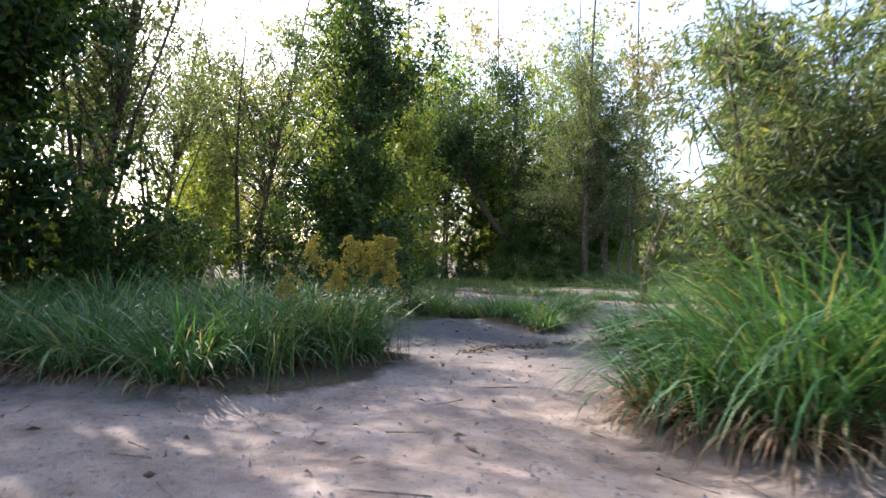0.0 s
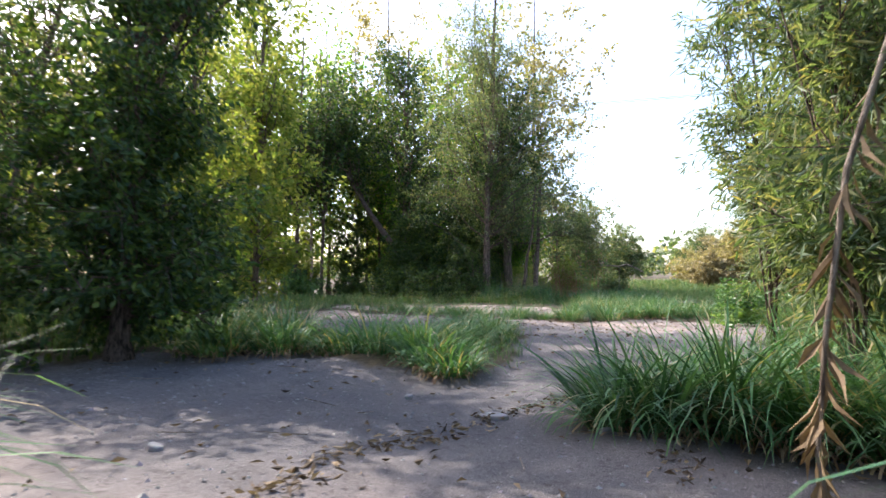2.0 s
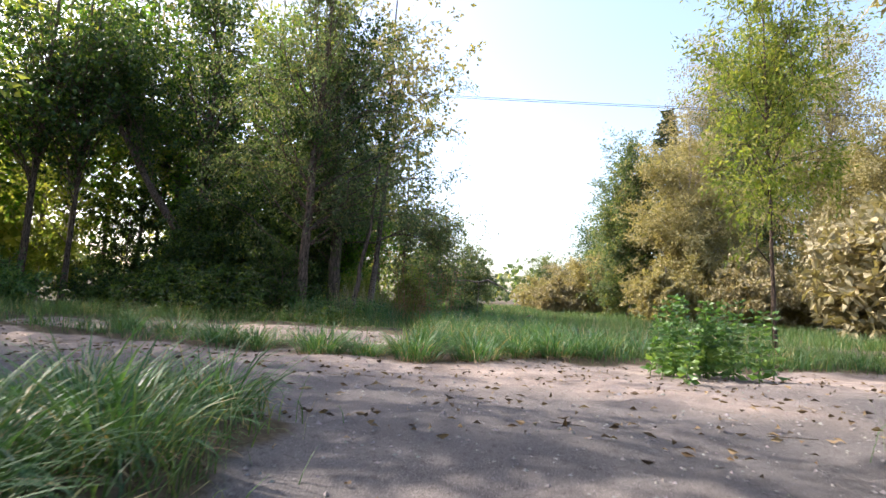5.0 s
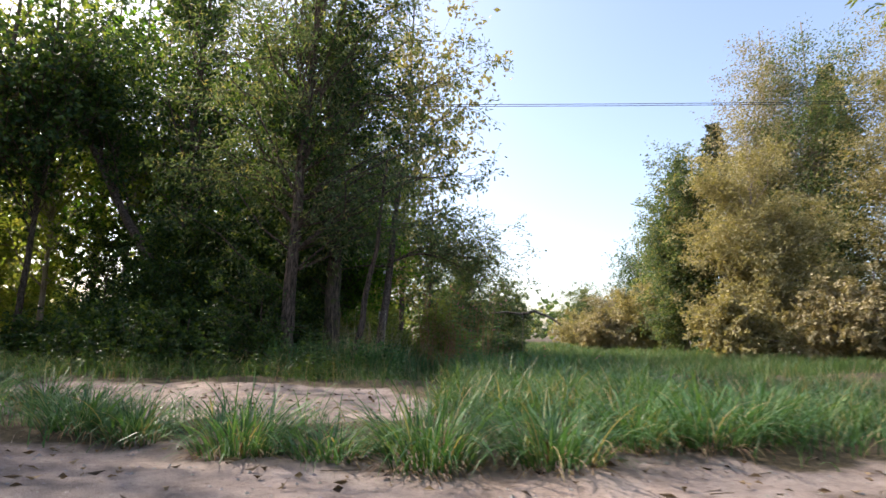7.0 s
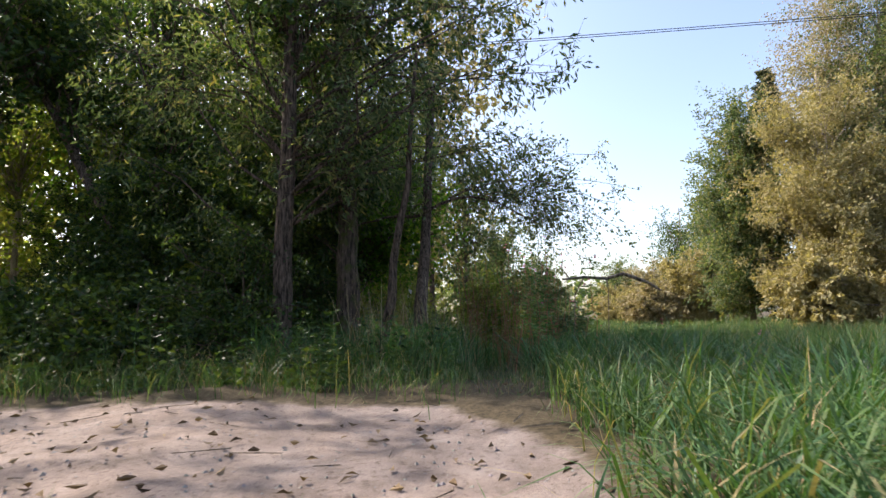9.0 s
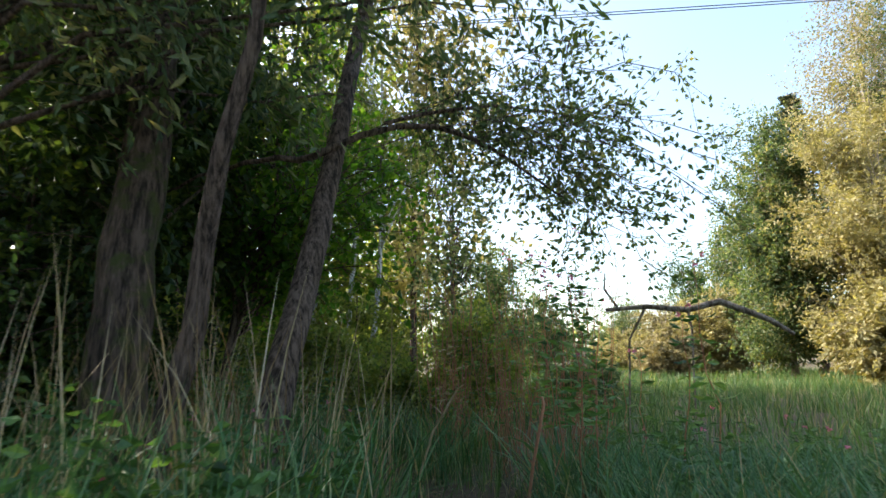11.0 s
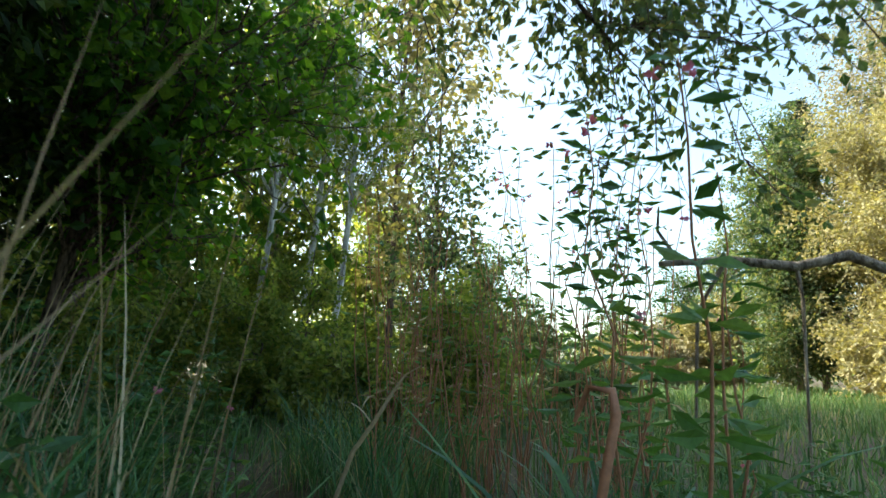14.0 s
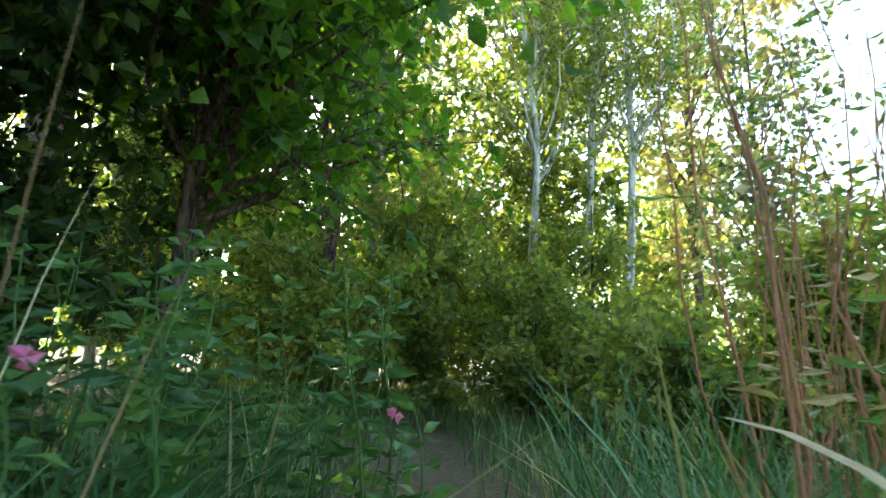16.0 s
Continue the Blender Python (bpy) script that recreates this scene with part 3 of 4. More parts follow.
# The first three are added out of view to shade the clearing.
for k, (x, y, h, mat, n) in enumerate([(-15.8, 7.4, 16, LIME, 9000), (-16.6, 10.2, 16, LIME, 9000), (-18.8, 12.6, 15, LIME, 9000), (-19.0, 3.0, 11.0, LIME, 9000), (-22.5, 9.0, 14.0, YELLOW, 9000), (-27.0, 2.0, 14.0, YELLOW, 9000), (-23.0, -4.0, 13, LIME, 9000)]):
    tree("roadside_tree", "sunlit yellow-green tree beyond the track, some added only for shade", x, y, V((0, 0, 0), (0.2, 0, h * 0.4), (0.1, 0.3, h)), 0.11,
         V((0, 0, h * 0.66, h * 0.26, h * 0.26, h * 0.32), (0.3, 0, h * 0.3, h * 0.2, h * 0.2, h * 0.16)), mat, PALEBARK, n, (0.19, 0.11), 60, 9, 0.55, 0.4, 130 + k, "roadside trees")
for k, (x, y, h, w) in enumerate([(-10.2, -5.2, 2.9, 1.5), (-8.9, -3.2, 2.9, 1.4), (-12.8, -6.2, 2.8, 1.6), (-8.5, 0.8, 2.4, 1.3), (-14.0, -2.5, 2.9, 1.8), (-7.3, -8.0, 2.2, 1.1), (-9.3, -8.3, 2.4, 1.3), (-11.8, -9.0, 2.5, 1.4)]):
    tree("bush", "dense shady bush behind tall grass", x, y, V((0, 0, 0), (0.1, 0, h * 0.4), (0.1, 0.1, h * 0.9)), 0.03, V((0, 0, h * 0.52, w, w, h * 0.46),), DARKLEAF, BARK, 5200, (0.11, 0.055), 28, 8, 0.3, 0.3, 150 + k, "undergrowth", "bush")
# Added to shade the sandy ground; most stand out of view.
for k, (x, y, h, mat) in enumerate([(-8.6, -9.6, 12.0, DARKLEAF), (-9.6, 1.4, 12.0, LIME), (-9.4, 4.0, 12.5, LIME), (-5.8, -13.4, 9.5, DARKLEAF), (-5.2, -16.5, 9.5, DARKLEAF), (-9.8, -10.2, 10.5, WILLOW), (-9.5, -12.5, 8.5, DARKLEAF), (-10.0, -15.5, 9.0, DARKLEAF), (-8.5, -18.5, 9.0, WILLOW), (-6.5, -15.2, 6.5, WILLOW)]):
    tree("dark_bush", "tall dark willow bush added to shade the sandy place", x, y, V((0, 0, 0), (0.1, 0.2, h * 0.4), (0.2, 0.3, h)), 0.10,
         V((0, 0, h * 0.6, 2.0, 2.0, h * 0.4), (0.3, 0.2, h * 0.28, 1.9, 1.9, h * 0.26)), mat, BARK, 15000 if y < -9 else 9000, (0.18, 0.10), 70, 9, 0.4, 0.35, 160 + k, "tall bushes", "bush")
# willow saplings on the right of the track
for k, (x, y, h, mat, n) in enumerate([(2.2, -4.2, 4.8, WILLOW, 8000), (2.35, -6.7, 4.6, WILLOW, 8000), (2.1, -8.1, 3.4, WILLOW, 6000), (2.9, -7.8, 4.0, WILLOW, 7000), (2.45, -3.2, 6.2, WILLOW, 9000), (2.3, -1.4, 6.2, WILLOW, 9000), (3.2, -0.2, 6.5, WILLOW, 8000), (3.8, -6.4, 6.0, WILLOW, 9000), (4.6, 1.0, 5.0, WILLOW, 7000), (4.9, -8.4, 7.0, WILLOW, 9000), (5.6, -6.2, 7.5, WILLOW, 9000), (6.6, -9.6, 7.5, WILLOW, 8000)]):
    tree("willow_sapling", "slender willow sapling with long narrow drooping leaves", x, y, V((0, 0, 0), (-0.05, 0.05, h * 0.5), (-0.25, 0.2, h)), 0.03,
         V((-0.15, 0.1, h * 0.62, 0.75, 0.75, h * 0.4), (0.2, 0, h * 0.3, 0.6, 0.6, h * 0.2)), mat, BARK, n, (0.15, 0.026), 26, 9, 0.32, 0.5, 170 + k, "willow saplings",
         stems=[(V((0, 0, 0), (0.2, 0.1, h * 0.5), (0.5, 0.3, h * 0.95)), 0.018), (V((0, 0, 0), (-0.25, -0.1, h * 0.45), (-0.6, -0.1, h * 0.8)), 0.015)])
tree("roadside_tree", "yellow-green tree with hanging narrow leaves at the crossing", 6.2, 8.3, V((0, 0, 0), (-0.1, 0, 3), (-0.3, 0, 8)), 0.05,
     V((-0.3, -0.2, 5.0, 1.7, 1.7, 2.6), (0, 0, 7.2, 1.5, 1.5, 1.6)), LIME, BARK, 13000, (0.13, 0.04), 36, 10, 0.45, 0.5, 190)
tree("roadside_tree", "yellowing tree beside the track", 8.5, 4.0, V((0, 0, 0), (-0.1, 0, 3), (-0.3, 0, 9)), 0.12,
     V((-0.3, -0.2, 5.4, 2.4, 2.4, 3.4),), YELLOW, PALEBARK, 12000, (0.13, 0.05), 36, 10, 0.5, 0.5, 191)

# ---- far trees on both sides of the glade ----
for k, (x, y, h, w, mat, low) in enumerate([
        (18.0, 41, 17, 5.4, YELLOW, 0.05), (14.6, 45, 16.5, 3.0, WILLOW, 0.1), (24.0, 50, 31, 3.6, OCHRE, 0.1), (30.5, 43, 30, 4.6, YELLOW, 0.05), (26.0, 47, 30, 3.6, WILLOW, 0.2), (33, 38, 19, 5.0, YELLOW, 0.05),
        (25.0, 33, 9, 4.0, OCHRE, 0.05), (17.5, 60, 14, 3.2, WILLOW, 0.05), (14.5, 57, 7.5, 3.4, YELLOW, 0.02), (19.5, 76, 15, 4.5, DARKLEAF, 0.05), (15.5, 74, 8.0, 4.0, OCHRE, 0.02),
        (15.0, 95, 11, 4.5, WILLOW, 0.05), (12.5, 84, 5.5, 4.0, YELLOW, 0.02), (1.5, 70, 9, 4.0, WILLOW, 0.05), (-3.0, 50, 11, 4.0, WILLOW, 0.05), (-9.0, 44, 13, 4.5, LIME, 0.05),
        (31, 28, 15, 4.5, WILLOW, 0.05), (20, 24, 7, 3.0, OCHRE, 0.05), (39, 20, 14, 5, YELLOW, 0.05), (24, 10, 10, 4, WILLOW, 0.05), (-18, 36, 14, 5, LIME, 0.05), (-27, 28, 14, 5, LIME, 0.05),
        (-34, 15, 14, 5, LIME, 0.05), (-36, -2, 13, 5, WILLOW, 0.05), (-32, -14, 12, 5, WILLOW, 0.05), (16, -6, 9, 4, WILLOW, 0.05), (17, -18, 10, 4, WILLOW, 0.05), (2, -30, 11, 5, WILLOW, 0.05), (-14, -27, 11, 5, WILLOW, 0.05), (10.5, 55, 4.0, 2.6, OCHRE, 0.0), (14.5, 36, 4.5, 2.8, YELLOW, 0.0), (19.5, 34, 5.0, 3.0, OCHRE, 0.0), (26, 29, 5.5, 3.2, WILLOW, 0.0), (31, 33, 5.0, 3.2, YELLOW, 0.0), (12, 66, 4.5, 3.0, YELLOW, 0.0), (23, 37, 6.0, 3.2, YELLOW, 0.0)]):
    tree("far_tree", "sunlit yellow autumn tree across the glade" if mat in (YELLOW, OCHRE) else "green tree on the glade's edge", x, y, V((0, 0, 0), (0.1, 0, h * 0.4), (0.2, 0.3, h * 0.95)), 0.18,
         V((0, 0, h * (0.5 + low / 2), w, w, h * (0.47 - low / 2)), (w * 0.4, -w * 0.3, h * 0.32, w * 0.7, w * 0.7, h * 0.28), (-w * 0.4, -w * 0.2, h * 0.30, w * 0.7, w * 0.7, h * 0.27)),
         mat, PALEBARK, 60000 if k < 6 else (20000 if k < 16 or k > 28 else 3500), (0.21, 0.12) if k < 6 else ((0.25, 0.15) if k < 16 or k > 28 else (0.55, 0.36)), 150, 10, 0.055 * h, 0.35, 200 + k, "far trees")


def spruce(x, y, h, seed):
    r = np.random.default_rng(seed)
    root = thing("spruce_tree", x, y, -0.5, "tall dark spruce above the yellow trees", "tree", "spruces")
    m = Mesh()
    tube(m, [(0, 0, 0), (0, 0, h * 0.5), (0, 0, h)], [0.25, 0.15, 0.02], 7)
    part("trunk", m, BARK, root, "", True)
    lv = Mesh()
    for z in np.arange(h * 0.12, h, 0.55):
        w = (h - z) * 0.3 + 0.2
        for a in r.uniform(0, 6.28, 9):
            u = r.uniform(0.1, 1, 24)
            d = np.array([math.cos(a), math.sin(a), -0.25])
            small_leaves(lv, np.array([0, 0, z]) + d * u[:, None] * w + r.normal(size=(24, 3)) * 0.10, d + r.normal(size=(24, 3)) * 0.5, 0.5, 0.22, r)
    part("crown", lv, SPRUCE, root)


spruce(22.0, 56, 23, 1)
spruce(34.5, 58, 30, 2)


def far_woods():
    """A low band of woods all round, far off."""
    r = np.random.default_rng(5)
    m = Mesh()
    a = r.uniform(0, 2 * np.pi, 16000)
    d = r.uniform(150, 190, 16000)
    top = 7 + 3 * np.sin(a * 23) + 2 * np.sin(a * 61)
    at = np.stack([d * np.cos(a), d * np.sin(a), r.uniform(0, 1, 16000) ** 0.7 * top], 1)
    small_leaves(m, at, r.normal(size=(16000, 3)), 2.2, 1.6, r)
    tagged(part("far_woods", m, WILLOW, None, "hazy band of distant woodland"), "", "woodland", "", "stuff")


far_woods()


# ---- grass ----
def scatter(n, box, r, keep=None, bare=0.35):
    x, y = r.uniform(box[0], box[2], n), r.uniform(box[1], box[3], n)
    ok = trodden(x, y) < r.uniform(0, bare, n)
    if keep is not None:
        ok &= keep(x, y)
    x, y = x[ok], y[ok]
    return np.stack([x, y, height(x, y) - 0.02], 1)


def clumped(at, r, size=0.18, per=7):
    """Gather scattered points into small tufts."""
    c = at[r.integers(0, len(at), max(1, len(at) // per))]
    p = np.repeat(c, per, axis=0)
    off = r.normal(size=(len(p), 2)) * size
    p = p.copy()
    p[:, :2] += off
    p[:, 2] = height(p[:, 0], p[:, 1]) - 0.02
    return p


def field(name, label, n, box, h, w, mat, seed, keep=None, droop=0.5, lean=0.25, levels=3, tuft=0.14, bare=0.35):
    r = np.random.default_rng(seed)
    at = clumped(scatter(n, box, r, keep, bare), r, tuft)
    m = Mesh()
    k = len(at)
    blades(m, at, h * r.uniform(0.45, 1.15, k), w * r.uniform(0.6, 1.4, k), np.abs(r.normal(0, lean, k)), droop, levels, r)
    return tagged(part(name, m, mat, None, label), "", "grass", "", "stuff")


def clear(x, y, w=0.55):
    """Away from the line walked."""
    line = [(2.2, -14.2), (0.6, -10.8), (0.3, -8.2), (-0.2, -5), (0, 0), (-0.9, 2.9), (-1.35, 5.5), (-1.4, 11.5), (-1.6, 12.6), (-1.4, 14.2), (-1.7, 15.2), (-3.2, 17.3), (-6.0, 20.6)]
    d = np.min([seg(x, y, *a, *b) for a, b in zip(line, line[1:])], axis=0)
    return d > w


field("verge_grass", "dark green grass bank beside the sandy track", 26000, (-13, -12.5, -1.2, 4), 0.8, 0.014, GRASS, 1, lambda x, y: (y > -12.5) & ((x < -3.3) | (y < -6)))
field("verge_grass", "green grass on the right of the track", 16000, (1.2, -9.5, 7, 3), 0.8, 0.013, GRASS, 2, clear)
field("short_grass", "short green grass between the wheel tracks", 9000, (-4.6, -2.7, -0.8, 3.0), 0.36, 0.011, GRASS, 3, clear, 0.8, 0.5, bare=0.6)
field("strip_grass", "sunlit arching grass strip across the clearing", 9000, (-12, 5.0, 8, 7.6), 0.42, 0.013, SEDGE, 4, lambda x, y: (y > 5.2) & clear(x, y, 0.3), 0.75, 0.4, 4, 0.10, 0.6)
field("meadow_grass", "tall green meadow grass beside the path", 30000, (-1.0, 6.8, 8, 17), 0.66, 0.014, GRASS, 5, lambda x, y: clear(x, y) & ((x < 2.2) | (y < 7.4) | (y > 15)), 1.1, 0.35, bare=0.55)
field("low_meadow_grass", "lower green grass before the raised track", 9000, (2.2, 7.4, 9, 15), 0.34, 0.010, GRASS, 25, None, 0.85, 0.3, bare=0.5)
field("meadow_grass", "tall grass stretching into the glade", 26000, (-2, 16, 22, 40), 0.7, 0.022, GRASS, 6, levels=2)
field("meadow_grass", "tall grass far in the glade", 16000, (-8, 38, 30, 95), 0.8, 0.06, GRASS, 7, tuft=0.5, levels=2)
field("wood_edge_grass", "dull shaded grass under the trees", 15000, (-16, 10.3, -1.7, 17), 0.5, 0.010, GRASS, 8, clear, 0.95, 0.4, tuft=0.22)
field("wood_edge_straw", "dry pale grass stalks under the trees", 1500, (-10, 10.8, -1.8, 16), 0.62, 0.006, STRAW, 9, clear, 0.7, 0.35)
field("far_verge_grass", "grass bank on the far side of the track", 14000, (-22, 4, -6, 14), 0.5, 0.014, GRASS, 10, levels=2)
field("path_grass", "trampled grass on the narrow path", 6000, (-4, 11, 0, 18.5), 0.22, 0.008, GRASS, 11, None, 1.0, 0.7, bare=0.45)
field("path_straw", "flattened dry straw on the narrow path", 1800, (-3.5, 11, 0.3, 18.5), 0.3, 0.006, STRAW, 12, None, 0.3, 1.2, bare=1.0)
field("wood_grass", "sunlit grass in the wood", 14000, (-12, 16.5, -1.5, 26), 0.5, 0.012, GRASS, 13, clear)


field("meadow_straw", "dry stalks scattered in the meadow grass", 1200, (-1.0, 6.8, 6, 16), 0.55, 0.008, STRAW, 17, clear, 0.9, 0.4)
field("tall_straw", "pale tall dry grass stalks among the nettles", 800, (-3.7, 12.8, -1.95, 16.4), 1.45, 0.009, STRAW, 14, lambda x, y: clear(x, y, 0.75), 0.25, 0.15, 4, 0.2)
field("tall_grass", "tall green grass left of the narrow path", 7000, (-4.8, 12.2, -1.95, 18.4), 0.95, 0.012, SEDGE, 15, clear, 0.6, 0.25, 4, 0.12)
field("tall_grass", "tall green grass right of the narrow path", 6000, (-1.1, 12.4, 1.6, 17.2), 0.7, 0.012, SEDGE, 16, clear, 0.6, 0.25, 4, 0.12)


def tussock(x, y, n, h, spread, seed, width=0.016, dry=0.4, droop=0.9):
    """A big clump of arching sedge with a skirt of dead leaves."""
    r = np.random.default_rng(seed)
    root = thing("grass_tussock", x, y, float(height(np.array(x), np.array(y))) - 0.03, "big arching green sedge tussock with a dead brown skirt", "grass", "tussocks")
    for name, k, hh, mat, dr, ln in (("leaf_tuft", n, h, SEDGE, droop, 0.42), ("dead_skirt", int(n * dry), h * 0.5, WITHERED, 1.2, 0.9)):
        m = Mesh()
        a = r.uniform(0, 2 * np.pi, k)
        d = spread * np.sqrt(r.uniform(0, 1, k))
        at = np.stack([d * np.cos(a), d * np.sin(a), np.zeros(k)], 1)
        blades(m, at, hh * r.uniform(0.5, 1.15, k), width * r.uniform(0.6, 1.4, k), np.abs(r.normal(0, 0.12, k)) + ln * d / spread, dr, 6, r, a + r.normal(0, 0.5, k))
        part(name, m, mat, root)


for k, q in enumerate([(1.65, -9.6, 380, 0.95, 0.36), (2.25, -9.7, 560, 1.45, 0.45), (2.8, -9.4, 560, 1.8, 0.5), (2.5, -8.7, 450, 1.9, 0.5), (3.5, -8.8, 450, 1.9, 0.5),
                       (-2.2, -10.7, 420, 0.85, 0.4), (-3.1, -10.9, 460, 0.95, 0.45), (-4.2, -11.3, 460, 1.0, 0.5), (-5.4, -11.7, 460, 1.0, 0.5), (-2.2, -9.9, 420, 1.0, 0.42), (-1.9, -9.0, 480, 1.05, 0.42), (-2.4, -8.8, 600, 1.2, 0.5), (-3.3, -8.9, 500, 1.2, 0.5), (-4.3, -9.0, 500, 1.2, 0.5), (-5.6, -9.3, 500, 1.2, 0.5), (-2.9, -8.2, 350, 0.9, 0.4), (-7.0, -9.5, 500, 1.0, 0.5),
                       (0.42, -5.0, 340, 0.85, 0.26), (0.75, -4.9, 400, 1.0, 0.3), (1.15, -5.0, 420, 1.05, 0.34), (1.6, -5.1, 420, 1.1, 0.36), (2.1, -5.3, 420, 1.15, 0.38), (2.7, -5.7, 400, 1.2, 0.4), (-1.45, -3.1, 260, 0.55, 0.3), (-1.85, -2.7, 300, 0.7, 0.34), (-2.2, -2.1, 320, 0.8, 0.36), (-2.8, -2.2, 320, 0.85, 0.38), (-3.4, -2.1, 300, 0.8, 0.4), (-4.2, -2.4, 320, 0.9, 0.42), (-5.0, -2.7, 320, 0.9, 0.42),
                       (-1.75, -1.7, 320, 0.7, 0.34), (-1.85, -1.0, 320, 0.7, 0.34), (-1.65, -0.3, 300, 0.65, 0.32), (-2.1, 0.2, 280, 0.7, 0.34), (-1.7, 0.8, 280, 0.65, 0.32),
                       (1.5, 6.45, 300, 0.74, 0.34), (2.05, 6.75, 300, 0.69, 0.34), (-2.2, 5.85, 330, 0.75, 0.35), (-0.7, 5.75, 360, 0.78, 0.38), (0.2, 5.85, 360, 0.78, 0.38), (0.9, 6.35, 280, 0.70, 0.3), (2.6, 7.60, 300, 0.67, 0.35), (3.4, 8.00, 300, 0.67, 0.35), (-3.4, 6.35, 260, 0.62, 0.3), (-4.6, 7.40, 260, 0.62, 0.3), (-5.6, 7.90, 260, 0.67, 0.32), (-6.7, 8.20, 260, 0.67, 0.32), (-4.0, 6.45, 240, 0.62, 0.3), (-1.45, 5.75, 260, 0.42, 0.3), (0.1, 8.5, 260, 0.75, 0.3), (-0.35, 9.6, 220, 0.55, 0.28), (0.8, 9.3, 260, 0.8, 0.32), (1.5, 8.4, 260, 0.8, 0.32), (0.25, 10.8, 260, 0.8, 0.32), (1.5, 10.4, 260, 0.85, 0.34), (-0.5, 7.6, 200, 0.5, 0.28), (0.6, 12.2, 240, 0.8, 0.3), (-0.2, 12.9, 220, 0.7, 0.28), (1.3, 13.6, 220, 0.8, 0.3)]):
    tussock(*q, 300 + k, 0.023 if k < 30 else 0.015, 1.1 if k < 5 else 0.55)
for k, q in enumerate([(0.34, -4.95, 24, 0.95, 0.14), (0.62, -5.15, 26, 1.0, 0.18), (-1.0, 15.4, 26, 1.15, 0.14)]):  # broad reedy blades close to the path
    tussock(*q, 390 + k, 0.036, 0.25, 0.6)


# ---- weeds ----
def weed(name, label, x, y, h, seed, stem_mat, leaf_mat, leaf=(0.14, 0.045), whorls=9, per=4, lean=0.08, flowers=0, bare=0.25, group="weeds", flower_mat=None, thick=0.007):
    """An upright stem with whorls of leaves, and flowers near the top."""
    r = np.random.default_rng(seed)
    root = thing(name, x, y, float(height(np.array(x), np.array(y))) - 0.02, label, "plant", group)
    a = r.uniform(0, 6.28)
    top = np.array([math.cos(a) * lean * h, math.sin(a) * lean * h, h])
    p = grow((0, 0, 0), top, 0.0, 8, r, 0.03)
    m = Mesh()
    tube(m, p, np.linspace(thick, thick * 0.35, 8), 6)
    part("stem", m, stem_mat, root, "", True)
    lv = Mesh()
    for s in np.linspace(bare, 1.0, whorls):
        q = np.array([np.interp(s, np.linspace(0, 1, 8), p[:, c]) for c in range(3)])
        b = r.uniform(0, 6.28) + np.arange(per) * 2 * np.pi / per + r.normal(0, 0.2, per)
        d = np.stack([np.cos(b), np.sin(b), r.uniform(-0.35, 0.45, per)], 1)
        leaves(lv, np.repeat(q[None], per, 0) + d * 0.012, d, leaf[0] * (1.15 - 0.5 * s) * r.uniform(0.7, 1.2, per), leaf[1] * (1.15 - 0.5 * s) * r.uniform(0.8, 1.2, per), 0.2, r)
    part("foliage", lv, leaf_mat, root)
    if flowers:
        fl = Mesh()
        c = top + r.normal(size=(flowers, 3)) * np.array([0.05, 0.05, 0.06])
        size = 0.03
        if flowers > 20:  # sprays that arch out and hang from the upper stem
            b = r.uniform(0, 6.28, 9)[r.integers(0, 9, flowers)]
            u = r.uniform(0, 1, flowers)
            c = top + np.stack([np.cos(b) * u * 0.12, np.sin(b) * u * 0.12, 0.06 * u - 0.16 * u * u - 0.22 * np.sin(b * 5) ** 2], 1) + r.normal(size=(flowers, 3)) * 0.012
            size = 0.028
        for q in c:
            leaves(fl, np.repeat(q[None], 6, 0), r.normal(size=(6, 3)), size, size * 0.8, 0.3, r)
        tagged(part("flower_plume", fl, flower_mat or PINK, root), "", "", "", "stuff")
    return root


R = random.Random(4)
for k in range(9):  # balsam along the right of the narrow path
    x, y = R.uniform(-1.0, 0.1), R.uniform(14.9, 17.0)
    weed("balsam_plant", "tall balsam with reddish stem and long pointed leaves", x, y, R.uniform(1.2, 2.3), 400 + k, REDSTEM, NETTLE, (0.16, 0.05), 8, 4, 0.06, R.choice([0, 0, 2, 3]), 0.45, "balsam", None, 0.007)
for k in range(6):  # balsam close beside the path
    weed("balsam_plant", "tall balsam with reddish stem and long pointed leaves", R.uniform(-1.22, -0.7), R.uniform(15.75, 16.7), R.uniform(1.5, 2.3), 900 + k, REDSTEM, NETTLE, (0.15, 0.04), 7, 4, 0.08, R.choice([0, 2]), 0.4, "balsam", None, 0.0065)
for k in range(85):  # dry reddish stalks in the middle
    x, y = max(R.gauss(-1.75, 0.75), -2.6 + R.uniform(0, 0.5)), R.gauss(18.6, 0.65)
    weed("dry_stalk", "dry reddish-brown weed stalk with few withered leaves", x, y, R.uniform(1.4, 2.6), 2450 + k, REDSTEM, NETTLE if k % 3 else STRAW, (0.13, 0.03), 4, 2, 0.12, 0, 0.35, "dry stalks", None, 0.007)
for k in range(24):  # thin reddish stems beyond the balsam
    weed("balsam_plant", "thin tall balsam with bare reddish stem", R.uniform(-1.5, -0.3), R.uniform(16.9, 18.4), R.uniform(2.0, 2.8), 1400 + k, REDSTEM, NETTLE, (0.14, 0.04), 4, 3, 0.09, R.choice([0, 0, 2]), 0.62, "balsam", None, 0.0075)
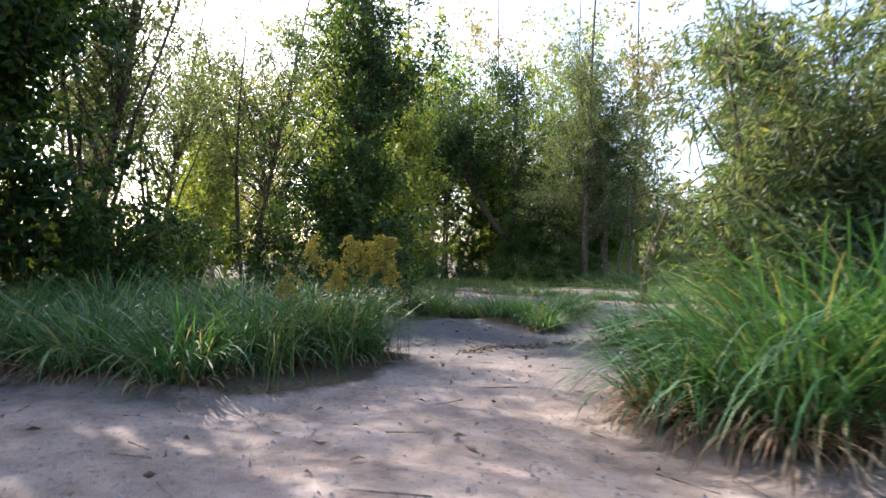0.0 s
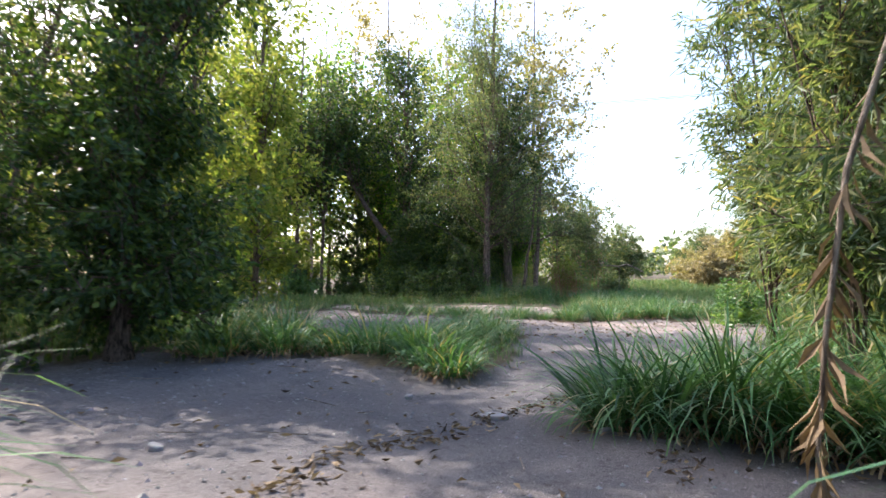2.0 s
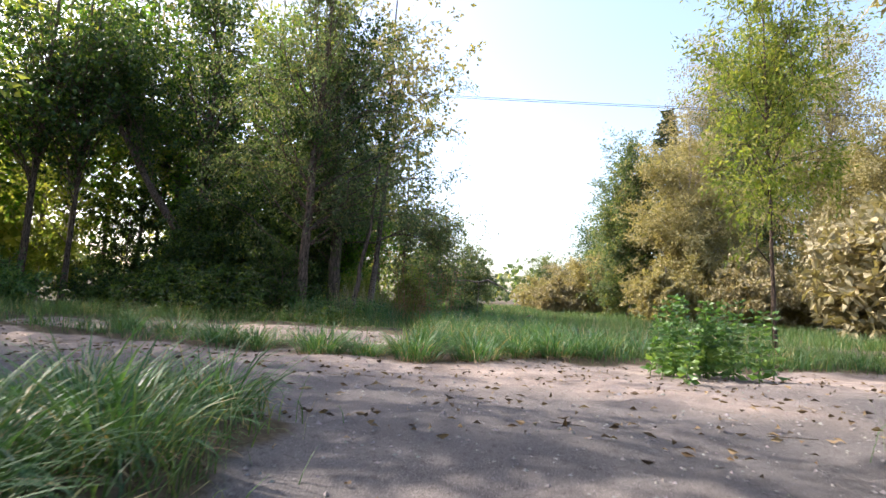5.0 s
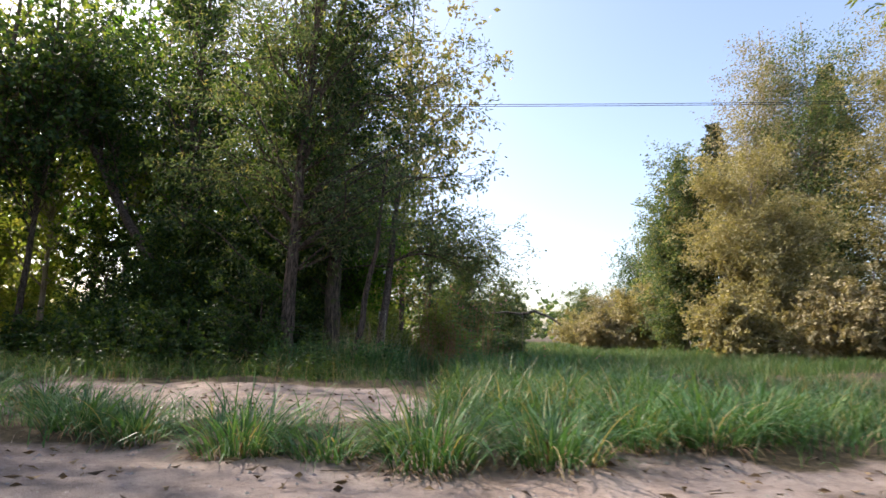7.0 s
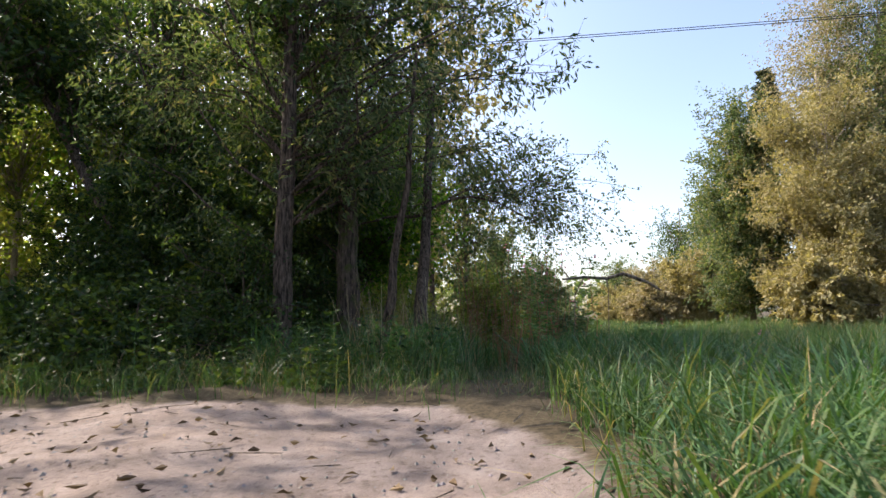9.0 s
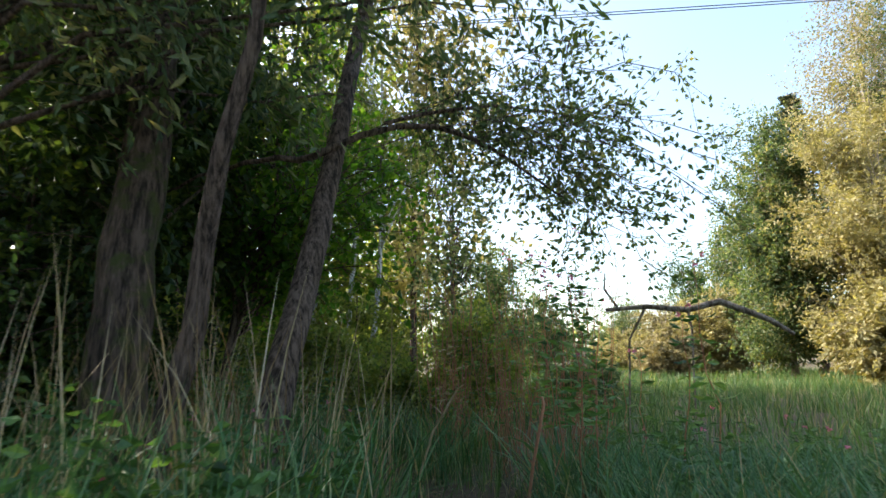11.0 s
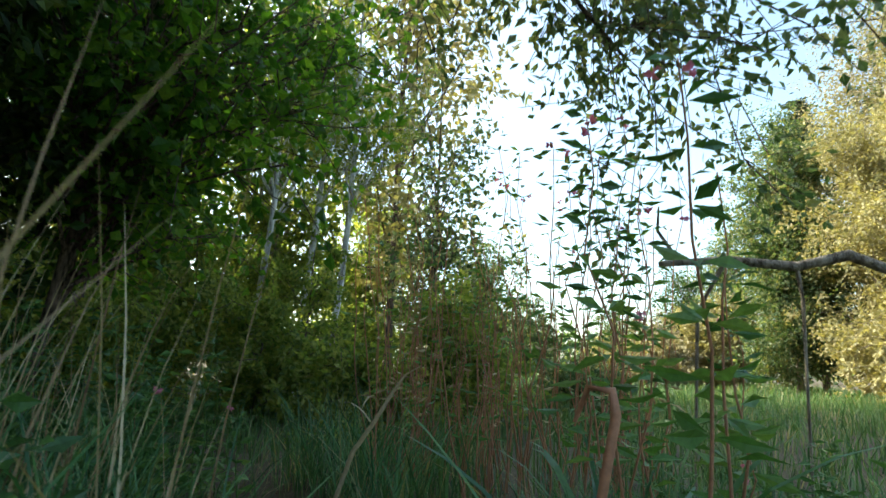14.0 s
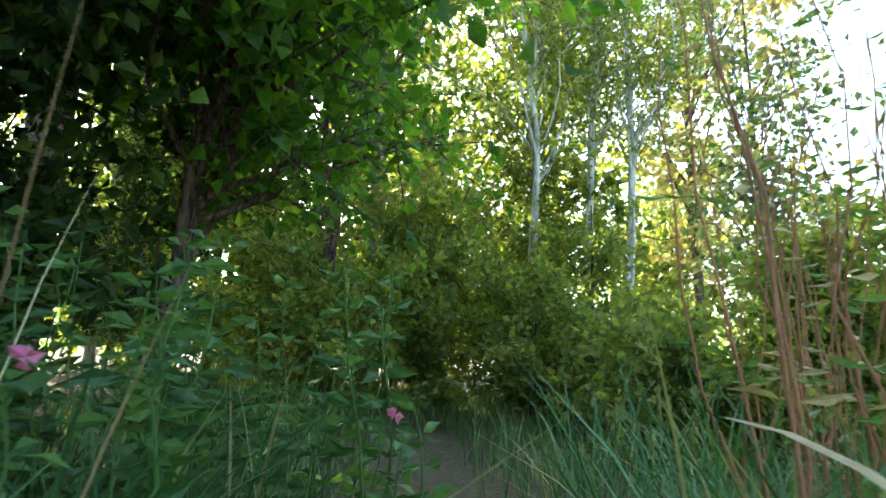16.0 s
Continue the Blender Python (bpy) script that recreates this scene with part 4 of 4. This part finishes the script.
for k in range(80):  # leafy weeds in the meadow beside the narrow path
    weed("meadow_weed", "leafy green weed among the meadow grass", R.uniform(-0.75, 2.2), R.uniform(13.4, 17.2), R.uniform(0.35, 0.75), 1600 + k, NETTLE, NETTLE, (0.14, 0.035), 8, 4, 0.18, 2 if k % 13 == 0 else 0, 0.1, "meadow weeds")
for k in range(46):  # tall weeds left of the narrow path
    weed("nettle", "tall shaded nettle beside the narrow path", R.uniform(-4.9, -3.3), R.uniform(15.6, 17.5), R.uniform(0.8, 1.35), 1800 + k, NETTLE, NETTLE, (0.13, 0.05), 10, 4, 0.12, 0, 0.15, "nettles")
for k in range(80):  # nettles under the trees
    x, y = R.uniform(-4.6, -2.1), R.uniform(12.0, 17.6)
    if x > -2.9 and 14.6 < y:
        x -= 0.9
    weed("nettle", "shaded green nettle under the trees", x, y, R.uniform(0.4, 0.95), 500 + k, NETTLE, NETTLE, (0.11, 0.055), 8, 4, 0.1, 1 if k % 9 == 0 else 0, 0.15, "nettles")
for k in range(26):  # nettles close beside the path
    weed("nettle", "broad-leaved green nettle beside the path", R.uniform(-3.1, -2.1), R.uniform(12.5, 14.0), R.uniform(0.45, 0.8), 800 + k, NETTLE, NETTLE, (0.15, 0.085), 8, 4, 0.12, 0, 0.15, "nettles")
for k in range(60):  # ragged weeds at the wood's edge
    x, y = R.uniform(-10.0, -2.2), R.uniform(11.0, 12.6)
    weed("nettle", "dull shaded weed at the wood's edge", x, y, R.uniform(0.35, 0.9), 700 + k, NETTLE, DARKLEAF, (0.12, 0.06), 7, 4, 0.15, 0, 0.1, "wood edge weeds")
for k in range(26):  # nettle bush at the crossing
    a, d = R.uniform(0, 6.28), R.uniform(0, 0.85)
    weed("nettle", "bright green nettle at the crossing", 3.3 + d * math.cos(a), 4.9 + d * math.sin(a), R.uniform(0.7, 1.15), 600 + k, NETTLE, NETTLE, (0.15, 0.075), 10, 4, 0.12, 0, 0.1, "nettles at the crossing")
for k in range(15):  # goldenrod
    weed("goldenrod", "goldenrod with yellow flower plumes among tall grass", R.gauss(-1.6, 0.22), R.gauss(-9.2, 0.22), R.uniform(0.95, 1.4), 650 + k, NETTLE, NETTLE, (0.10, 0.02), 12, 3, 0.2, 90, 0.2, "goldenrod", GOLD)


# ---- fallen things, wires ----
def dead_branch():
    root = thing("dead_branch", 0.5, 17.4, 0.5, "dead grey branch lying across the tall grass", "branch")
    m = Mesh()
    tube(m, [(-0.75, 0.1, 0.95), (-0.3, 0.05, 0.98), (0.15, 0, 0.93), (0.5, 0, 1.02), (0.75, 0, 0.92), (1.0, -0.05, 0.8), (1.22, -0.08, 0.64)], [0.022, 0.03, 0.035, 0.04, 0.036, 0.03, 0.02], 8)
    part("bough", m, DEADWOOD, root, "", True)
    for pts in ([(0.15, 0, 0.93), (0.18, 0.02, 0.7), (0.1, 0, -0.95)], [(-0.6, 0.1, 0.96), (-0.75, 0.1, 1.2), (-0.72, 0.15, 1.4)], [(-0.3, 0.05, 0.98), (-0.5, 0.1, 0.6), (-0.6, 0.1, -0.95)]):
        m = Mesh()
        tube(m, pts, [0.016, 0.012, 0.007], 6)
        part("twig", m, DEADWOOD, root, "", True)


dead_branch()


def dead_reed():
    """A flat, broken dead reed that leans over the narrow path."""
    root = thing("dead_reed", -2.2, 16.28, -0.36, "broken pale dead reed leaning beside the narrow path", "plant")
    line = [((-0.12, -0.02, 0.0), 0.022), ((0.06, 0.01, 0.58), 0.028), ((0.15, 0.04, 0.72), 0.026), ((0.24, 0.06, 0.88), 0.02), ((0.30, 0.07, 0.97), 0.012), ((0.38, 0.07, 1.02), 0.006)]
    m = Mesh()
    tube(m, [p for p, _ in line], [w * 0.5 for _, w in line], 6)
    part("stem", m, STRAW, root, "", True)
    for k in range(3):
        m = Mesh()
        blades(m, np.array([[0.1 + 0.04 * k, 0.02, 0.65 + 0.08 * k]]), np.array([0.3]), np.array([0.02]), np.array([0.9]), 0.7, 5, np.random.default_rng(k + 5), np.array([0.4 + 2.1 * k]))
        part("dry_leaf", m, STRAW, root)


dead_reed()


def broken_stalk():
    root = thing("broken_stalk", -1.2, 14.66, -0.3, "broken reddish weed stalk with split pale strips", "plant")
    m = Mesh()
    tube(m, [(-0.14, -0.03, -0.05), (-0.05, 0, 0.5), (0.0, 0, 0.72), (0.035, 0.01, 0.88), (0.03, 0.02, 0.93), (-0.02, 0.03, 0.935), (-0.05, 0.03, 0.86)], [0.011, 0.011, 0.011, 0.012, 0.011, 0.008, 0.005], 8)
    part("stem", m, REDSTEM, root, "", True)
    for k in range(3):
        m = Mesh()
        blades(m, np.array([[0.1 + 0.09 * k, 0.03, 0.0]]), np.array([0.75 - 0.1 * k]), np.array([0.02]), np.array([0.15 + 0.15 * k]), 0.2, 5, np.random.default_rng(k), np.array([0.3 - 0.8 * k]))
        part("split_strip", m, STRAW, root)


broken_stalk()


def wires():
    for dz in (0.0, 0.10):
        m = Mesh()
        x = np.linspace(-70, 90, 60)
        tube(m, np.stack([x, 27.8 + 0.02 * x, 12.2 + dz + 0.00035 * (x - 10) ** 2], 1), np.full(60, 0.016), 5)
        ob = part("power_line", m, WIRE, None, "thin dark overhead wire crossing the sky")
        tagged(ob, "", "wire", "overhead wires")


wires()


def litter(name, label, n, box, size, seed, dense):
    """Dry leaves lying on the bare ground."""
    r = np.random.default_rng(seed)
    x, y = r.uniform(box[0], box[2], n), r.uniform(box[1], box[3], n)
    ok = r.uniform(0, 1, n) < dense(x, y)
    x, y = x[ok], y[ok]
    k = len(x)
    m = Mesh()
    way = np.stack([r.normal(size=k), r.normal(size=k), r.normal(size=k) * 0.12], 1)
    leaves(m, np.stack([x, y, height(x, y) + 0.012 + r.uniform(0, 0.015, k)], 1), way, size * r.uniform(0.5, 1.5, k), size * 0.45 * r.uniform(0.6, 1.3, k), 0.35, r)
    tagged(part(name, m, DRYLEAF, None, label), "", "leaves", "", "stuff")


litter("fallen_leaves", "dry brown leaves scattered on the sand", 2600, (-9, 0.5, 6, 10.6), 0.075, 21, lambda x, y: trodden(x, y) * 0.8)
litter("fallen_leaves", "dark dry leaves along the track", 1100, (-6, -14, 4, 1), 0.07, 22, lambda x, y: trodden(x, y) * 0.6)
litter("fallen_leaves", "brown leaves on the shady path", 900, (-6, 11, 0, 21), 0.07, 23, lambda x, y: trodden(x, y))


def pebbles(n, box, seed):
    """Small stones pressed into the gravel."""
    r = np.random.default_rng(seed)
    x, y = r.uniform(box[0], box[2], n), r.uniform(box[1], box[3], n)
    ok = trodden(x, y) > 0.6
    x, y = x[ok], y[ok]
    k = len(x)
    s = r.uniform(0.006, 0.02, (k, 1, 1)) * (1 + 0.7 * (r.uniform(0, 1, (k, 1, 1)) > 0.97))
    shape = np.array([[1, 0, 0], [0, 1, 0], [-1, 0, 0], [0, -1, 0], [0, 0, 0.7]], float)
    v = shape[None] * s * r.uniform(0.6, 1.3, (k, 5, 3))
    v += np.stack([x, y, height(x, y)], 1)[:, None]
    f = np.array([[0, 1, 4, 4], [1, 2, 4, 4], [2, 3, 4, 4], [3, 0, 4, 4]])
    vv = v.reshape(-1, 3)
    me = bpy.data.meshes.new("pebbles")
    tri = (f[None, :, :3] + np.arange(k)[:, None, None] * 5).reshape(-1, 3)
    me.from_pydata(vv.tolist(), [], tri.tolist())
    me.materials.append(STONE)
    tagged(new("pebbles", me), "small pale stones in the trodden gravel", "stones", "", "stuff")


pebbles(11000, (-6, -13, 5, 10), 31)


def fallen_twigs(n, box, seed):
    r = np.random.default_rng(seed)
    x, y = r.uniform(box[0], box[2], n), r.uniform(box[1], box[3], n)
    a, L = r.uniform(0, 6.28, n), r.uniform(0.08, 0.4, n)
    p = np.stack([x, y, height(x, y) + 0.016], 1)
    q = np.stack([x + np.cos(a) * L, y + np.sin(a) * L, height(x + np.cos(a) * L, y + np.sin(a) * L) + 0.02], 1)
    m = Mesh()
    twigs(m, p, q, 0.005, 0.003)
    tagged(part("fallen_twigs", m, DEADWOOD, None, "thin dead twigs lying on the ground"), "", "twigs", "", "stuff")


fallen_twigs(260, (-7, -13, 4, 10.5), 41)


def debris_line(pts, n, seed):
    """Dry scraps swept together along the broken edge of the old surface."""
    r = np.random.default_rng(seed)
    p = np.asarray(pts, float)
    s = r.uniform(0, len(p) - 1, n)
    x = np.interp(s, np.arange(len(p)), p[:, 0]) + r.normal(0, 0.09, n)
    y = np.interp(s, np.arange(len(p)), p[:, 1]) + r.normal(0, 0.06, n)
    m = Mesh()
    leaves(m, np.stack([x, y, height(x, y) + 0.01 + r.uniform(0, 0.03, n)], 1), np.stack([r.normal(size=n), r.normal(size=n), r.normal(size=n) * 0.25], 1), r.uniform(0.03, 0.10, n), r.uniform(0.012, 0.035, n), 0.3, r)
    tagged(part("debris", m, DRYLEAF, None, "dark dry scraps along the broken track edge"), "", "debris", "", "stuff")


debris_line([(-1.2, -7.3), (-1.1, -6.3), (-0.75, -5.45), (-0.2, -4.3), (0.45, -3.0)], 420, 51)
debris_line([(0.85, -3.4), (0.72, -5.0), (0.7, -6.4)], 160, 52)


def dead_shoot():
    root = thing("dead_shoot", 1.0, -7.3, float(height(np.array(1.0), np.array(-7.35))), "withered willow shoot hanging down to the track", "branch")
    m = Mesh()
    p = np.array([(1.15, 0.6, 2.3), (0.7, 0.4, 2.25), (0.3, 0.15, 1.9), (0.08, 0.03, 1.3), (0.0, 0, 0.8), (-0.03, 0.02, 0.4), (0.02, -0.02, 0.03)])
    tube(m, p, [0.013, 0.012, 0.011, 0.010, 0.009, 0.007, 0.004], 6)
    part("stem", m, DEADWOOD, root, "", True)
    r = np.random.default_rng(9)
    for k in range(70):
        q = np.array([np.interp(2.4 + 3.5 * (k / 70) ** 0.7, np.arange(7), p[:, c]) for c in range(3)])
        lv = Mesh()
        leaves(lv, q[None], np.array([[r.normal() * 0.4, r.normal() * 0.4, -0.9]]), r.uniform(0.12, 0.2), r.uniform(0.02, 0.035), 0.35, r)
        part("withered_leaf", lv, DRYLEAF, root)


dead_shoot()


def flat_stone(x, y, s, seed):
    r = np.random.default_rng(seed)
    bm = bmesh.new()
    n = 9
    ring = [(s * r.uniform(0.7, 1.1) * math.cos(k * 6.283 / n), 0.6 * s * r.uniform(0.7, 1.1) * math.sin(k * 6.283 / n)) for k in range(n)]
    f = bm.faces.new([bm.verts.new((a, b, 0.035)) for a, b in ring])
    ext = bmesh.ops.extrude_face_region(bm, geom=[f])
    for v in ext["geom"]:
        if isinstance(v, bmesh.types.BMVert):
            v.co.z = -0.03
            v.co.x *= 1.06
            v.co.y *= 1.06
    bmesh.ops.bevel(bm, geom=list(bm.edges), offset=0.008, segments=1, affect="EDGES")
    bmesh.ops.recalc_face_normals(bm, faces=bm.faces)
    me = bpy.data.meshes.new("flat_stone")
    bm.to_mesh(me)
    bm.free()
    me.materials.append(STONE)
    ob = new("flat_stone", me)
    ob.matrix_world = pose(x, y, float(height(np.array(x), np.array(y))) + 0.0, 2, -3, 40 * seed)
    tagged(ob, "flat pale stone pressed into the track", "stone", "flat stones")


for k, (x, y, s) in enumerate([(-0.55, -5.0, 0.13), (0.3, -5.3, 0.06), (-1.5, -4.4, 0.06), (0.5, -2.4, 0.05), (-2.4, -6.5, 0.07)]):
    flat_stone(x, y, s, k)
